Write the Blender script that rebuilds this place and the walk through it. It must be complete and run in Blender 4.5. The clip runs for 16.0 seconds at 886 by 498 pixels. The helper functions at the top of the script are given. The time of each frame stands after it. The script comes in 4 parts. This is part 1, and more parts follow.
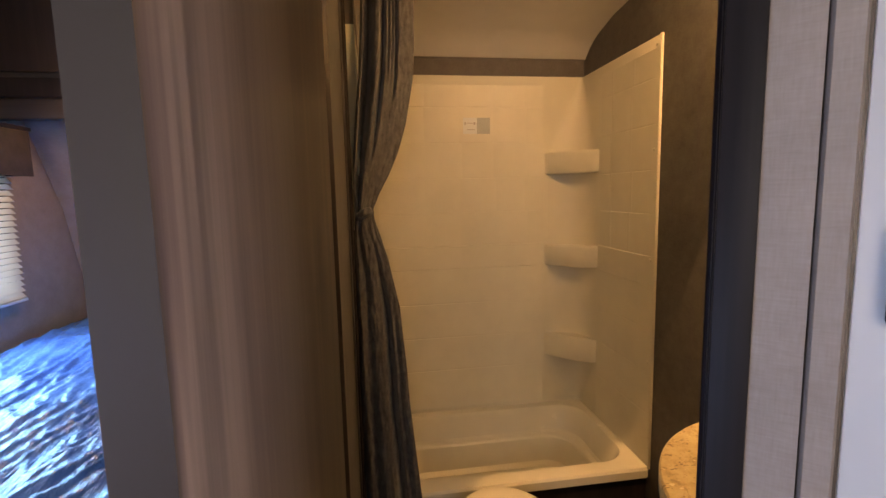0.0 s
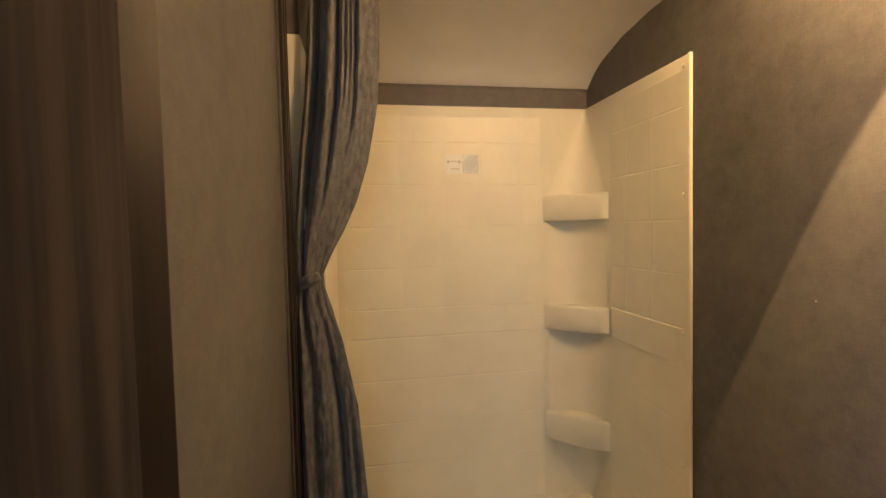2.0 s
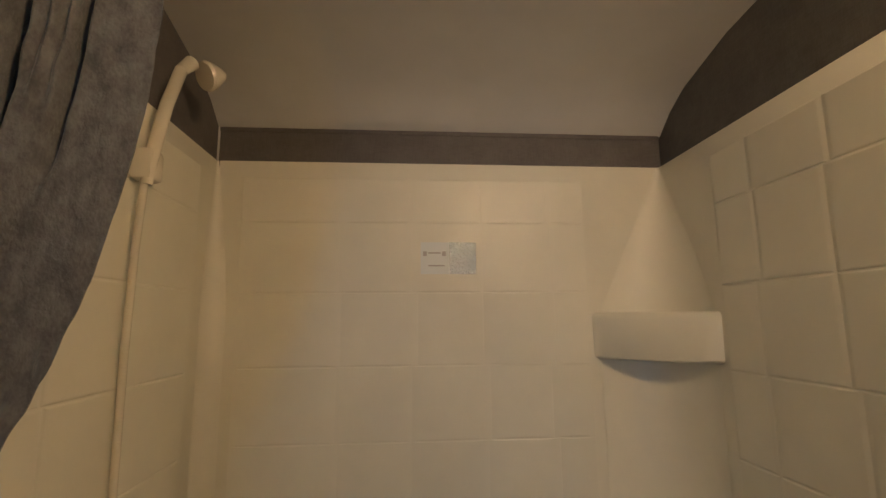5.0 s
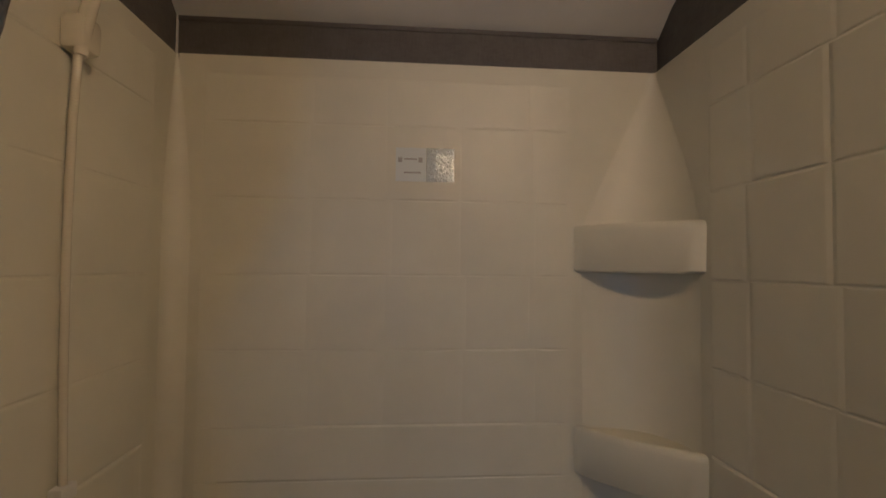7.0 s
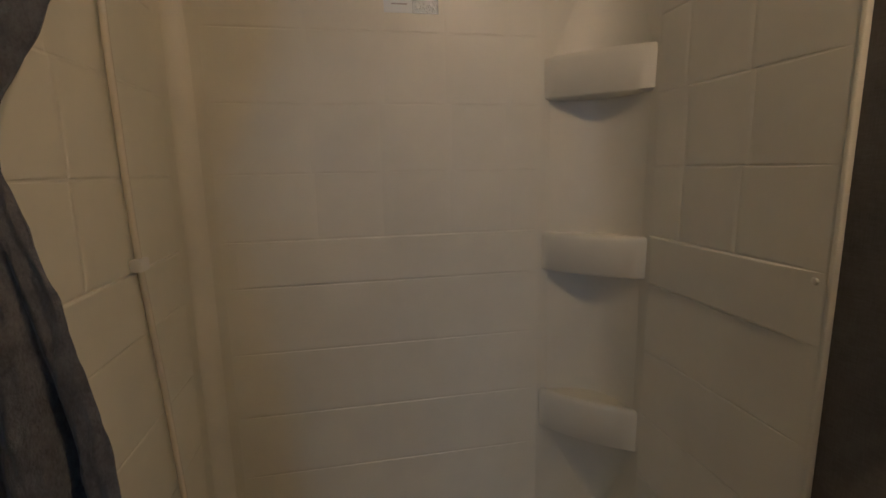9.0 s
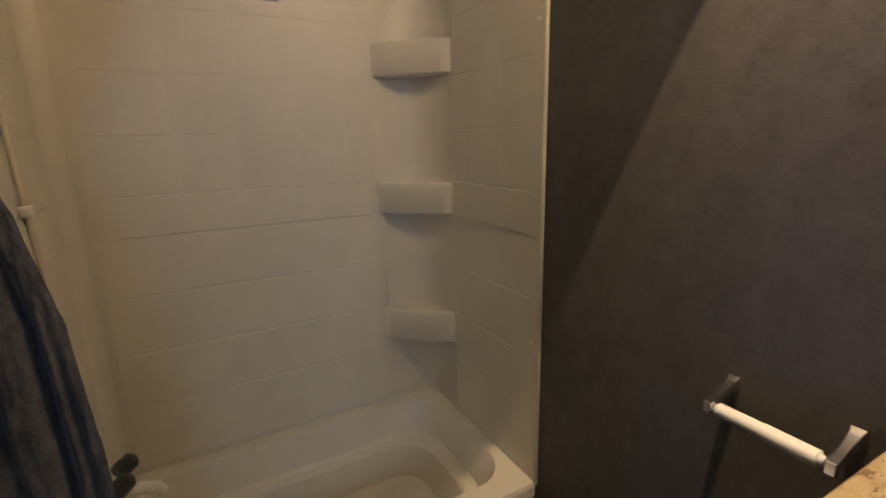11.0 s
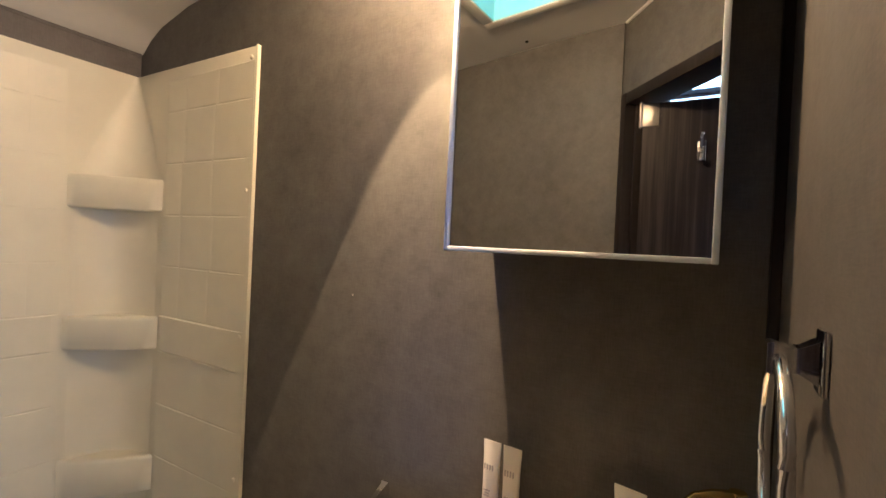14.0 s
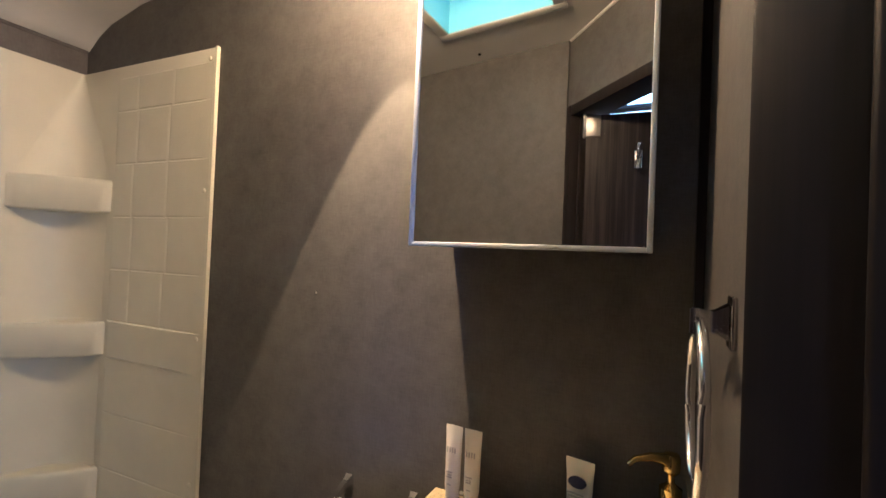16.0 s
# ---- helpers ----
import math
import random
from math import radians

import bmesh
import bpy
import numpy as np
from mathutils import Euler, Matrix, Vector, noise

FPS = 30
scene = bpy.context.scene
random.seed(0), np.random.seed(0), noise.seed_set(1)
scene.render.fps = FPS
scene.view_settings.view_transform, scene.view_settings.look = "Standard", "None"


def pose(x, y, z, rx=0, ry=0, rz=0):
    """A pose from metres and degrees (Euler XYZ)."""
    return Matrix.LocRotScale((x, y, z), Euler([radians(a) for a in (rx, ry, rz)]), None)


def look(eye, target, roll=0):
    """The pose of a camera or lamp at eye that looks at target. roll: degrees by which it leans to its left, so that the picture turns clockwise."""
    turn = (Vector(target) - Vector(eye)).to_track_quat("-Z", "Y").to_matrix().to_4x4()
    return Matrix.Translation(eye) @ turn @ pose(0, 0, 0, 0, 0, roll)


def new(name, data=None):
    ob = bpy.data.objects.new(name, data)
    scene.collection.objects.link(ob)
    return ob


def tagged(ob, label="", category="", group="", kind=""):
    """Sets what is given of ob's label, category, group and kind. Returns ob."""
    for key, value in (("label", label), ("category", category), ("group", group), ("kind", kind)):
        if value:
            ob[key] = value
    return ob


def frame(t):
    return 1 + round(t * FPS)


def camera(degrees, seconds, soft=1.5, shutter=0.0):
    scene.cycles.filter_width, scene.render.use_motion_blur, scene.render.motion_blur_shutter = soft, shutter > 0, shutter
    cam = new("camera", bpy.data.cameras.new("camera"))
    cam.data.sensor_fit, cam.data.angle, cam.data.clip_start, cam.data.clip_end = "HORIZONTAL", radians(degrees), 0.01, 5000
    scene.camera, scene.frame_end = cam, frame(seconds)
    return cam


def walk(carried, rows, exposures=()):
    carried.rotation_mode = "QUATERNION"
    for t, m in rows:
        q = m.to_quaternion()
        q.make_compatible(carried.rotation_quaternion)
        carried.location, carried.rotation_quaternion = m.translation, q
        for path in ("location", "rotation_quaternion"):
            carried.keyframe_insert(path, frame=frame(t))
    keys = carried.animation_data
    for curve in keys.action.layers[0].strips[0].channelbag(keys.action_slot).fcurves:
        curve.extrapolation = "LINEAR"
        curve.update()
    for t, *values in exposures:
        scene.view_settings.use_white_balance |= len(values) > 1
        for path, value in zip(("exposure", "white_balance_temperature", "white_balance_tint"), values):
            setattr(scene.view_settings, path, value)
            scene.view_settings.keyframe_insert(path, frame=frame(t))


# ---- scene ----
cam = camera(87.2, 16.0, shutter=0.2)
PATH = [
    (0, (-0.928, -1.984, 1.342), (-0.639, -0.02, 1.104), -1.3),
    (0.5, (-0.95, -1.969, 1.342), (-0.695, 0.003, 1.128), -1.0),
    (1, (-0.93, -1.872, 1.359), (-0.63, 0.094, 1.15), -0.7),
    (1.5, (-0.882, -1.727, 1.368), (-0.537, 0.239, 1.249), -1.1),
    (2, (-0.841, -1.642, 1.394), (-0.499, 0.327, 1.308), -1.3),
    (2.5, (-0.822, -1.536, 1.416), (-0.46, 0.431, 1.434), -0.3),
    (3, (-0.798, -1.372, 1.428), (-0.43, 0.591, 1.528), -2.4),
    (3.5, (-0.766, -1.251, 1.462), (-0.383, 0.702, 1.657), -1.9),
    (4, (-0.689, -1.109, 1.496), (-0.385, 0.844, 1.798), -1.8),
    (6.5, (-0.504, -0.923, 1.476), (-0.431, 1.06, 1.728), 0.9),
    (7, (-0.511, -0.919, 1.422), (-0.362, 1.074, 1.497), 0.6),
    (7.5, (-0.548, -0.926, 1.376), (-0.291, 1.056, 1.311), 0.1),
    (8, (-0.564, -0.954, 1.331), (-0.285, 1.019, 1.156), 0.3),
    (10.5, (-0.696, -1.28, 1.227), (0.038, 0.52, 0.756), -2.4),
    (11, (-0.685, -1.365, 1.236), (0.233, 0.35, 0.772), -1.4),
    (11.5, (-0.69, -1.437, 1.229), (0.421, 0.168, 0.791), -1.7),
    (12, (-0.701, -1.477, 1.245), (0.631, -0.034, 0.869), -1.3),
    (12.5, (-0.724, -1.508, 1.266), (0.797, -0.239, 0.986), 0.0),
    (13, (-0.728, -1.536, 1.281), (0.888, -0.376, 1.067), 1.2),
    (13.5, (-0.737, -1.56, 1.314), (0.934, -0.472, 1.172), 1.9),
    (14, (-0.752, -1.566, 1.356), (0.967, -0.545, 1.339), 2.7),
    (14.5, (-0.771, -1.565, 1.4), (0.977, -0.599, 1.508), 3.2),
    (15, (-0.801, -1.564, 1.426), (0.968, -0.655, 1.632), 3.4),
    (15.5, (-0.822, -1.568, 1.383), (0.979, -0.714, 1.551), 2.9),
    (16, (-0.806, -1.571, 1.332), (1.011, -0.736, 1.363), 2.4),
]
# seconds, stops, kelvin, tint of the clip's own exposure and white balance
LIGHT = [
    (0, -0.05, 9630, 25), (0.5, 0.1, 9910, 24), (1, 0.32, 8880, 22), (1.5, 0.45, 8230, 16), (2, 0.56, 7200, 13), (2.5, 0.66, 6860, 12), (3.5, 0.22, 6200, 11),
    (4.2, -0.05, 6010, 11), (6.5, -0.8, 5550, 14), (8, -0.9, 5300, 15), (10.5, -0.42, 5380, 13), (11.5, -0.28, 5530, 14), (12.5, 0.12, 5480, 14), (14, 0.56, 5630, 14), (15, 0.52, 5530, 15), (16, 0.45, 5220, 15),
]
walk(cam, [(t, look(eye, target, roll)) for t, eye, target, roll in PATH], LIGHT)

# ---- world, sun and lamps ----
world = bpy.data.worlds.new("world")
scene.world = world
world.use_nodes = True
wt = world.node_tree
sky = wt.nodes.new("ShaderNodeTexSky")
sky.sky_type, sky.sun_disc = "NISHITA", False
sky.sun_elevation, sky.sun_rotation = radians(48), radians(250)
wt.links.new(sky.outputs["Color"], wt.nodes["Background"].inputs["Color"])
wt.nodes["Background"].inputs["Strength"].default_value = 0.10

sun = new("sun", bpy.data.lights.new("sun", "SUN"))
sun.data.energy, sun.data.angle, sun.data.color = 3.0, radians(0.5), (1, 0.95, 0.86)
sun.matrix_world = look((-4, -3, 6), (-1.2, -1, 0))

WARM = (1.0, 0.635, 0.295)


def lamp(name, kind, m, watts, colour, size=0.05, cone=60, blend=0.15):
    data = bpy.data.lights.new(name, kind)
    data.energy, data.color = watts, colour
    if kind == "AREA":
        data.shape, data.size, data.size_y = "RECTANGLE", size, size
    elif kind == "SPOT":
        data.spot_size, data.spot_blend, data.shadow_soft_size = radians(cone), blend, size
    else:
        data.shadow_soft_size = size
    ob = new(name, data)
    ob.matrix_world = m
    return ob


LAMP_Y, LAMP_Z = -1.12, 2.035
# the two lenses of the ceiling fixture: a wide glow and a narrow beam each
lamp("lens_glow", "POINT", pose(-0.160, LAMP_Y, LAMP_Z - 0.045), 17.0, WARM, 0.032)
lamp("lens_glow", "AREA", look((-0.150, LAMP_Y, LAMP_Z - 0.010), (-0.150 - 0.68, LAMP_Y + 0.40, LAMP_Z - 0.62)), 1.5, WARM, 0.05)
for lx, watts, cone in ((-0.068, 28, 35.5), (-0.149, 58, 48.6)):
    lamp("lens_beam", "SPOT", look((lx, LAMP_Y, LAMP_Z - 0.006), (lx, LAMP_Y, 0)), watts, WARM, 0.005, cone, 0.06)
# the sky seen through the roof vent
lamp("vent_daylight", "AREA", look((-0.575, -1.085, 2.255), (-0.575, -1.085, 0)), 0.16, (0.16, 0.72, 1.0), 0.32)
# the twin lenses over the bed
for lx in (-1.72, -1.60):
    lamp("bed_glow", "POINT", pose(lx, -0.40, 1.625), 2.0, WARM, 0.02)
# daylight in the bedroom window, and from unseen sources in the hall
lamp("bedroom_blue_light", "AREA", look((-2.02, -0.55, 1.25), (-1.2, -0.75, 0.95)), 22, (0.10, 0.44, 1.0), 0.42)
# added to tint the right door jamb blue; no second window stands here
lamp("bedroom_blue_light", "AREA", look((-2.02, -2.52, 0.95), (-0.6, -1.65, 1.1)), 3.5, (0.22, 0.45, 1.0), 0.42).data.spread = radians(80)
lamp("hall_daylight", "AREA", look((-1.25, -3.15, 1.5), (-0.4, -0.4, 0.9)), 13, (0.76, 0.87, 1.0), 0.6)
lamp("entry_daylight", "AREA", look((-0.10, -2.45, 1.35), (-1.0, -1.97, 1.25)), 15, (0.88, 0.90, 1.0), 0.4).data.spread = radians(45)


# ---- materials ----
def mat(name, colour, rough=0.5, metal=0.0, spec=0.5):
    m = bpy.data.materials.new(name)
    m.use_nodes = True
    b = m.node_tree.nodes["Principled BSDF"]
    b.inputs["Base Color"].default_value = (*colour, 1)
    b.inputs["Roughness"].default_value = rough
    b.inputs["Metallic"].default_value = metal
    b.inputs["Specular IOR Level"].default_value = spec
    return m, m.node_tree, b


def node(t, kind, **values):
    n = t.nodes.new("ShaderNode" + kind)
    for k, v in values.items():
        n.inputs[k].default_value = v
    return n


def coords(t, scale=(1, 1, 1), turn=(0, 0, 0)):
    c = t.nodes.new("ShaderNodeNewGeometry")
    m = t.nodes.new("ShaderNodeMapping")
    m.inputs["Scale"].default_value = scale
    m.inputs["Rotation"].default_value = turn
    t.links.new(c.outputs["Position"], m.inputs["Vector"])
    return m.outputs["Vector"]


def noise_tex(t, scale, vec, detail=4, rough=0.55):
    n = node(t, "TexNoise", Scale=scale, Detail=detail, Roughness=rough)
    t.links.new(vec, n.inputs["Vector"])
    return n.outputs["Fac"]


def ramp(t, fac, stops):
    r = t.nodes.new("ShaderNodeValToRGB")
    e = r.color_ramp.elements
    while len(e) < len(stops):
        e.new(0.5)
    for el, (p, c) in zip(e, stops):
        el.position, el.color = p, (*c, 1)
    t.links.new(fac, r.inputs["Fac"])
    return r.outputs["Color"]


def maths(t, op, a, b):
    n = t.nodes.new("ShaderNodeMath")
    n.operation = op
    for i, v in enumerate((a, b)):
        if isinstance(v, (int, float)):
            n.inputs[i].default_value = v
        else:
            t.links.new(v, n.inputs[i])
    return n.outputs[0]


def mixed(t, kind, fac, a, b):
    n = t.nodes.new("ShaderNodeMix")
    n.data_type, n.blend_type = "RGBA", kind
    for s, v in (("Factor", fac), ("A", a), ("B", b)):
        i = [k for k in n.inputs if k.name == s and k.enabled][0]
        if isinstance(v, (int, float)):
            i.default_value = v
        elif isinstance(v, tuple):
            i.default_value = (*v, 1)
        else:
            t.links.new(v, i)
    return [o for o in n.outputs if o.enabled][0]


def bump(t, b, height, strength, distance=0.002):
    n = node(t, "Bump", Strength=strength, Distance=distance)
    t.links.new(height, n.inputs["Height"])
    t.links.new(n.outputs["Normal"], b.inputs["Normal"])


def linen(name, dark, light, rough=0.6):
    """Vinyl wall board printed with a linen weave, mottled at a larger scale."""
    m, t, b = mat(name, light, rough, 0, 0.35)
    across = noise_tex(t, 1.0, coords(t, (60, 60, 620)), 3)
    down = noise_tex(t, 1.0, coords(t, (620, 620, 60)), 3)
    weave = maths(t, "MULTIPLY", maths(t, "ADD", across, down), 0.5)
    cloud = noise_tex(t, 3.2, coords(t), 5, 0.6)
    blotch = noise_tex(t, 22, coords(t), 4, 0.65)
    f = maths(t, "ADD", maths(t, "MULTIPLY", weave, 0.42), maths(t, "MULTIPLY", maths(t, "ADD", cloud, blotch), 0.29))
    t.links.new(ramp(t, f, [(0.34, dark), (0.66, light)]), b.inputs["Base Color"])
    bump(t, b, weave, 0.12, 0.001)
    return m


def plastic(name, colour, rough=0.32, wave=0.05):
    m, t, b = mat(name, colour, rough)
    soil = noise_tex(t, 5, coords(t), 5)
    fine = noise_tex(t, 160, coords(t), 2)
    c2 = tuple(k * 0.90 for k in colour)
    t.links.new(ramp(t, soil, [(0.3, c2), (0.65, colour)]), b.inputs["Base Color"])
    t.links.new(maths(t, "ADD", maths(t, "MULTIPLY", soil, 0.16), rough - 0.08), b.inputs["Roughness"])
    wav = noise_tex(t, 7, coords(t), 2)
    bump(t, b, maths(t, "ADD", wav, maths(t, "MULTIPLY", fine, 0.03)), wave, 0.02)
    return m


def wood(name, stops, along="z", rough=0.45, scale=1.0):
    m, t, b = mat(name, stops[0][1], rough, 0, 0.14)
    sc = {"z": (26, 26, 1.1), "x": (1.1, 26, 26), "y": (26, 1.1, 26)}[along]
    fine = {"z": (240, 240, 5), "x": (5, 240, 240), "y": (240, 5, 240)}[along]
    g = noise_tex(t, scale, coords(t, sc), 5, 0.6)
    h = noise_tex(t, scale, coords(t, fine), 3, 0.6)
    f = maths(t, "ADD", maths(t, "MULTIPLY", g, 0.75), maths(t, "MULTIPLY", h, 0.25))
    t.links.new(ramp(t, f, stops), b.inputs["Base Color"])
    bump(t, b, h, 0.12, 0.001)
    return m


def fabric(name, dark, light, weave=700):
    m, t, b = mat(name, light, 0.72, 0, 0.3)
    b.inputs["Sheen Weight"].default_value = 0.3
    damask = noise_tex(t, 46, coords(t, (1, 1, 0.8)), 4, 0.7)
    thread = noise_tex(t, weave, coords(t, (1, 1, 0.5)), 2)
    t.links.new(ramp(t, maths(t, "ADD", maths(t, "MULTIPLY", damask, 0.75), maths(t, "MULTIPLY", thread, 0.25)), [(0.38, dark), (0.62, light)]), b.inputs["Base Color"])
    bump(t, b, maths(t, "ADD", maths(t, "MULTIPLY", thread, 0.3), damask), 0.7, 0.004)
    return m


LINEN = linen("wall_linen", (0.0585, 0.0555, 0.0540), (0.139, 0.133, 0.129))
LINEN_HALL = linen("hall_linen", (0.27, 0.215, 0.18), (0.41, 0.335, 0.285))
LINEN_DARK = linen("band_linen", (0.070, 0.064, 0.064), (0.14, 0.128, 0.126))
SURROUND = plastic("almond_plastic", (0.755, 0.728, 0.617), 0.40, 0.06)
TUB = plastic("tub_plastic", (0.73, 0.705, 0.60), 0.25, 0.02)
WHITE = plastic("white_plastic", (0.78, 0.77, 0.73), 0.35, 0.0)
PURE = plastic("bright_white_plastic", (0.80, 0.81, 0.82), 0.4, 0.0)
TUBE = plastic("tube_plastic", (0.76, 0.73, 0.67), 0.38, 0.0)
CREAM = plastic("cream_plastic", (0.74, 0.69, 0.57), 0.22, 0.0)
CEIL = plastic("ceiling_vinyl", (0.57, 0.565, 0.56), 0.55, 0.04)
TRIM = wood("espresso_trim", [(0.3, (0.011, 0.009, 0.009)), (0.7, (0.027, 0.021, 0.020))], "z", 0.48)
DOOR = wood("door_wood", [(0.32, (0.006, 0.005, 0.006)), (0.46, (0.013, 0.010, 0.012)), (0.56, (0.036, 0.029, 0.028)), (0.64, (0.018, 0.015, 0.016)), (0.76, (0.010, 0.008, 0.010))], "z", 0.42, 0.55)
CABINET = wood("cabinet_wood", [(0.3, (0.03, 0.026, 0.026)), (0.7, (0.075, 0.062, 0.06))], "x", 0.45)
FLOOR = wood("floor_vinyl", [(0.3, (0.05, 0.04, 0.035)), (0.7, (0.14, 0.11, 0.09))], "x", 0.4)
CHROME = mat("chrome", (0.82, 0.82, 0.84), 0.09, 1.0)[0]
NICKEL = mat("brushed_nickel", (0.40, 0.38, 0.36), 0.32, 1.0)[0]
BRASS = mat("polished_brass", (0.83, 0.62, 0.22), 0.16, 1.0)[0]
ALU = mat("painted_aluminium", (0.66, 0.71, 0.76), 0.45, 0.1)[0]
MIRROR = mat("mirror_silver", (0.90, 0.92, 0.92), 0.012, 1.0)[0]
CURTAIN = fabric("shower_curtain_cloth", (0.067, 0.067, 0.070), (0.136, 0.135, 0.138), 420)
DRAPE = fabric("drape_cloth", (0.16, 0.13, 0.105), (0.24, 0.20, 0.165), 900)
INK = mat("grey_ink", (0.42, 0.41, 0.41), 0.6)[0]
BLUE_INK = mat("blue_ink", (0.005, 0.012, 0.06), 0.5, 0, 0.2)[0]
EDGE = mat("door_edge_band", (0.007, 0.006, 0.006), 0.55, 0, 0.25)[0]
BEAD = mat("glossy_brown_bead", (0.030, 0.025, 0.023), 0.2)[0]
GRIME = mat("joint_caulk", (0.10, 0.095, 0.085), 0.7)[0]


def smoked():
    m, t, b = mat("smoked_acrylic", (0.10, 0.10, 0.11), 0.08)
    b.inputs["Transmission Weight"].default_value = 0.6
    b.inputs["IOR"].default_value = 1.45
    return m


def granite():
    m, t, b = mat("granite_laminate", (0.5, 0.4, 0.25), 0.3)
    warp = coords(t)
    big = noise_tex(t, 38, warp, 5, 0.7)
    base = ramp(t, big, [(0.30, (0.21, 0.160, 0.090)), (0.46, (0.355, 0.285, 0.170)), (0.58, (0.40, 0.335, 0.210)), (0.72, (0.27, 0.215, 0.140))])
    out = base
    # long dark chips and a scatter of pale ones, laid at two angles
    for scale, turn, cut, tone in ((170, 0.5, 0.455, (0.085, 0.050, 0.028)), (210, -0.7, 0.49, (0.16, 0.105, 0.06)), (120, 1.3, 0.54, (0.52, 0.46, 0.33))):
        v = t.nodes.new("ShaderNodeTexVoronoi")
        v.inputs["Scale"].default_value = scale
        v.inputs["Randomness"].default_value = 1.0
        t.links.new(coords(t, (0.62, 2.2, 1), (0, 0, turn)), v.inputs["Vector"])
        fleck_size = noise_tex(t, 48, coords(t, (1, 1, 1), (0, 0, turn)), 3)
        fleck = maths(t, "LESS_THAN", v.outputs["Distance"], maths(t, "MULTIPLY", maths(t, "SUBTRACT", fleck_size, cut), 2.6))
        out = mixed(t, "MIX", maths(t, "MULTIPLY", fleck, 0.85), out, tone)
    t.links.new(out, b.inputs["Base Color"])
    return m


def film_wrap():
    """Clear plastic film drawn tight over a dark blue mattress."""
    m, t, b = mat("plastic_film", (0.10, 0.13, 0.22), 0.22, 0.0, 0.5)
    b.inputs["Coat Weight"].default_value = 0.2
    b.inputs["Coat Roughness"].default_value = 0.08
    rip = noise_tex(t, 1.0, coords(t, (34, 6, 10), (0, 0, 0.5)), 4, 0.6)
    small = noise_tex(t, 55, coords(t), 4, 0.6)
    cl = noise_tex(t, 4, coords(t), 3)
    t.links.new(ramp(t, cl, [(0.35, (0.02, 0.10, 0.30)), (0.65, (0.07, 0.21, 0.46))]), b.inputs["Base Color"])
    bump(t, b, maths(t, "ADD", rip, maths(t, "MULTIPLY", small, 0.35)), 0.55, 0.02)
    return m


def glow(name, colour, strength):
    m = bpy.data.materials.new(name)
    m.use_nodes = True
    t = m.node_tree
    b = t.nodes["Principled BSDF"]
    b.inputs["Base Color"].default_value = (*colour, 1)
    b.inputs["Emission Color"].default_value = (*colour, 1)
    b.inputs["Emission Strength"].default_value = strength
    return m


def vent_plastic():
    m = bpy.data.materials.new("vent_lid_plastic")
    m.use_nodes = True
    t = m.node_tree
    t.nodes.remove(t.nodes["Principled BSDF"])
    # the lid itself is white; the sky's cyan cast goes into both tints
    tr = node(t, "BsdfTranslucent", Color=(0.50, 0.92, 0.92, 1))
    gl = node(t, "BsdfDiffuse", Color=(0.55, 0.90, 0.92, 1))
    mx = node(t, "MixShader", Fac=0.1)
    t.links.new(tr.outputs[0], mx.inputs[1])
    t.links.new(gl.outputs[0], mx.inputs[2])
    t.links.new(mx.outputs[0], t.nodes["Material Output"].inputs["Surface"])
    return m


SMOKE = smoked()
GRANITE = granite()
FILM = film_wrap()
LENS = glow("lamp_lens", (1.0, 0.80, 0.50), 9.0)
DAY = glow("daylight_backdrop", (0.50, 0.76, 1.0), 5.0)
VENT = vent_plastic()
# white plastic in itself; the skylight's cyan is put into the colour
VENT_LINER = plastic("vent_liner_plastic", (0.26, 0.72, 0.84), 0.4, 0.0)


# ---- building helpers ----
def box(bm, lo, hi, bevel=0.0, seg=2):
    v = bmesh.ops.create_cube(bm, size=1)["verts"]
    c = [(a + b) / 2 for a, b in zip(lo, hi)]
    s = [abs(b - a) for a, b in zip(lo, hi)]
    bmesh.ops.scale(bm, vec=s, verts=v)
    bmesh.ops.translate(bm, vec=c, verts=v)
    if bevel:
        edges = list({e for k in v for e in k.link_edges})
        bmesh.ops.bevel(bm, geom=edges, offset=bevel, segments=seg, affect="EDGES", profile=0.5)
    return bm


def boxed(lo, hi, bevel=0.0, seg=2):
    return box(bmesh.new(), lo, hi, bevel, seg)


def prism(bm, pts, z0, z1):
    """An upright block over a plan outline."""
    low = [bm.verts.new((x, y, z0)) for x, y in pts]
    top = [bm.verts.new((x, y, z1)) for x, y in pts]
    n = len(pts)
    bm.faces.new(low[::-1])
    bm.faces.new(top)
    for i in range(n):
        bm.faces.new((low[i], low[(i + 1) % n], top[(i + 1) % n], top[i]))
    bmesh.ops.recalc_face_normals(bm, faces=bm.faces)
    return bm


def prismed(pts, z0, z1, bevel=0.0):
    bm = prism(bmesh.new(), pts, z0, z1)
    if bevel:
        bmesh.ops.bevel(bm, geom=list(bm.edges), offset=bevel, segments=2, affect="EDGES", profile=0.5)
    return bm


def loops(bm, rings, cap0=True, cap1=True, closed=True):
    """Skin a row of rings that have the same number of points."""
    made = [[bm.verts.new(p) for p in r] for r in rings]
    n = len(made[0])
    for a, b in zip(made, made[1:]):
        for i in range(n if closed else n - 1):
            j = (i + 1) % n
            bm.faces.new((a[i], a[j], b[j], b[i]))
    if cap0:
        bm.faces.new(made[0][::-1])
    if cap1:
        bm.faces.new(made[-1])
    bmesh.ops.recalc_face_normals(bm, faces=bm.faces)
    return bm


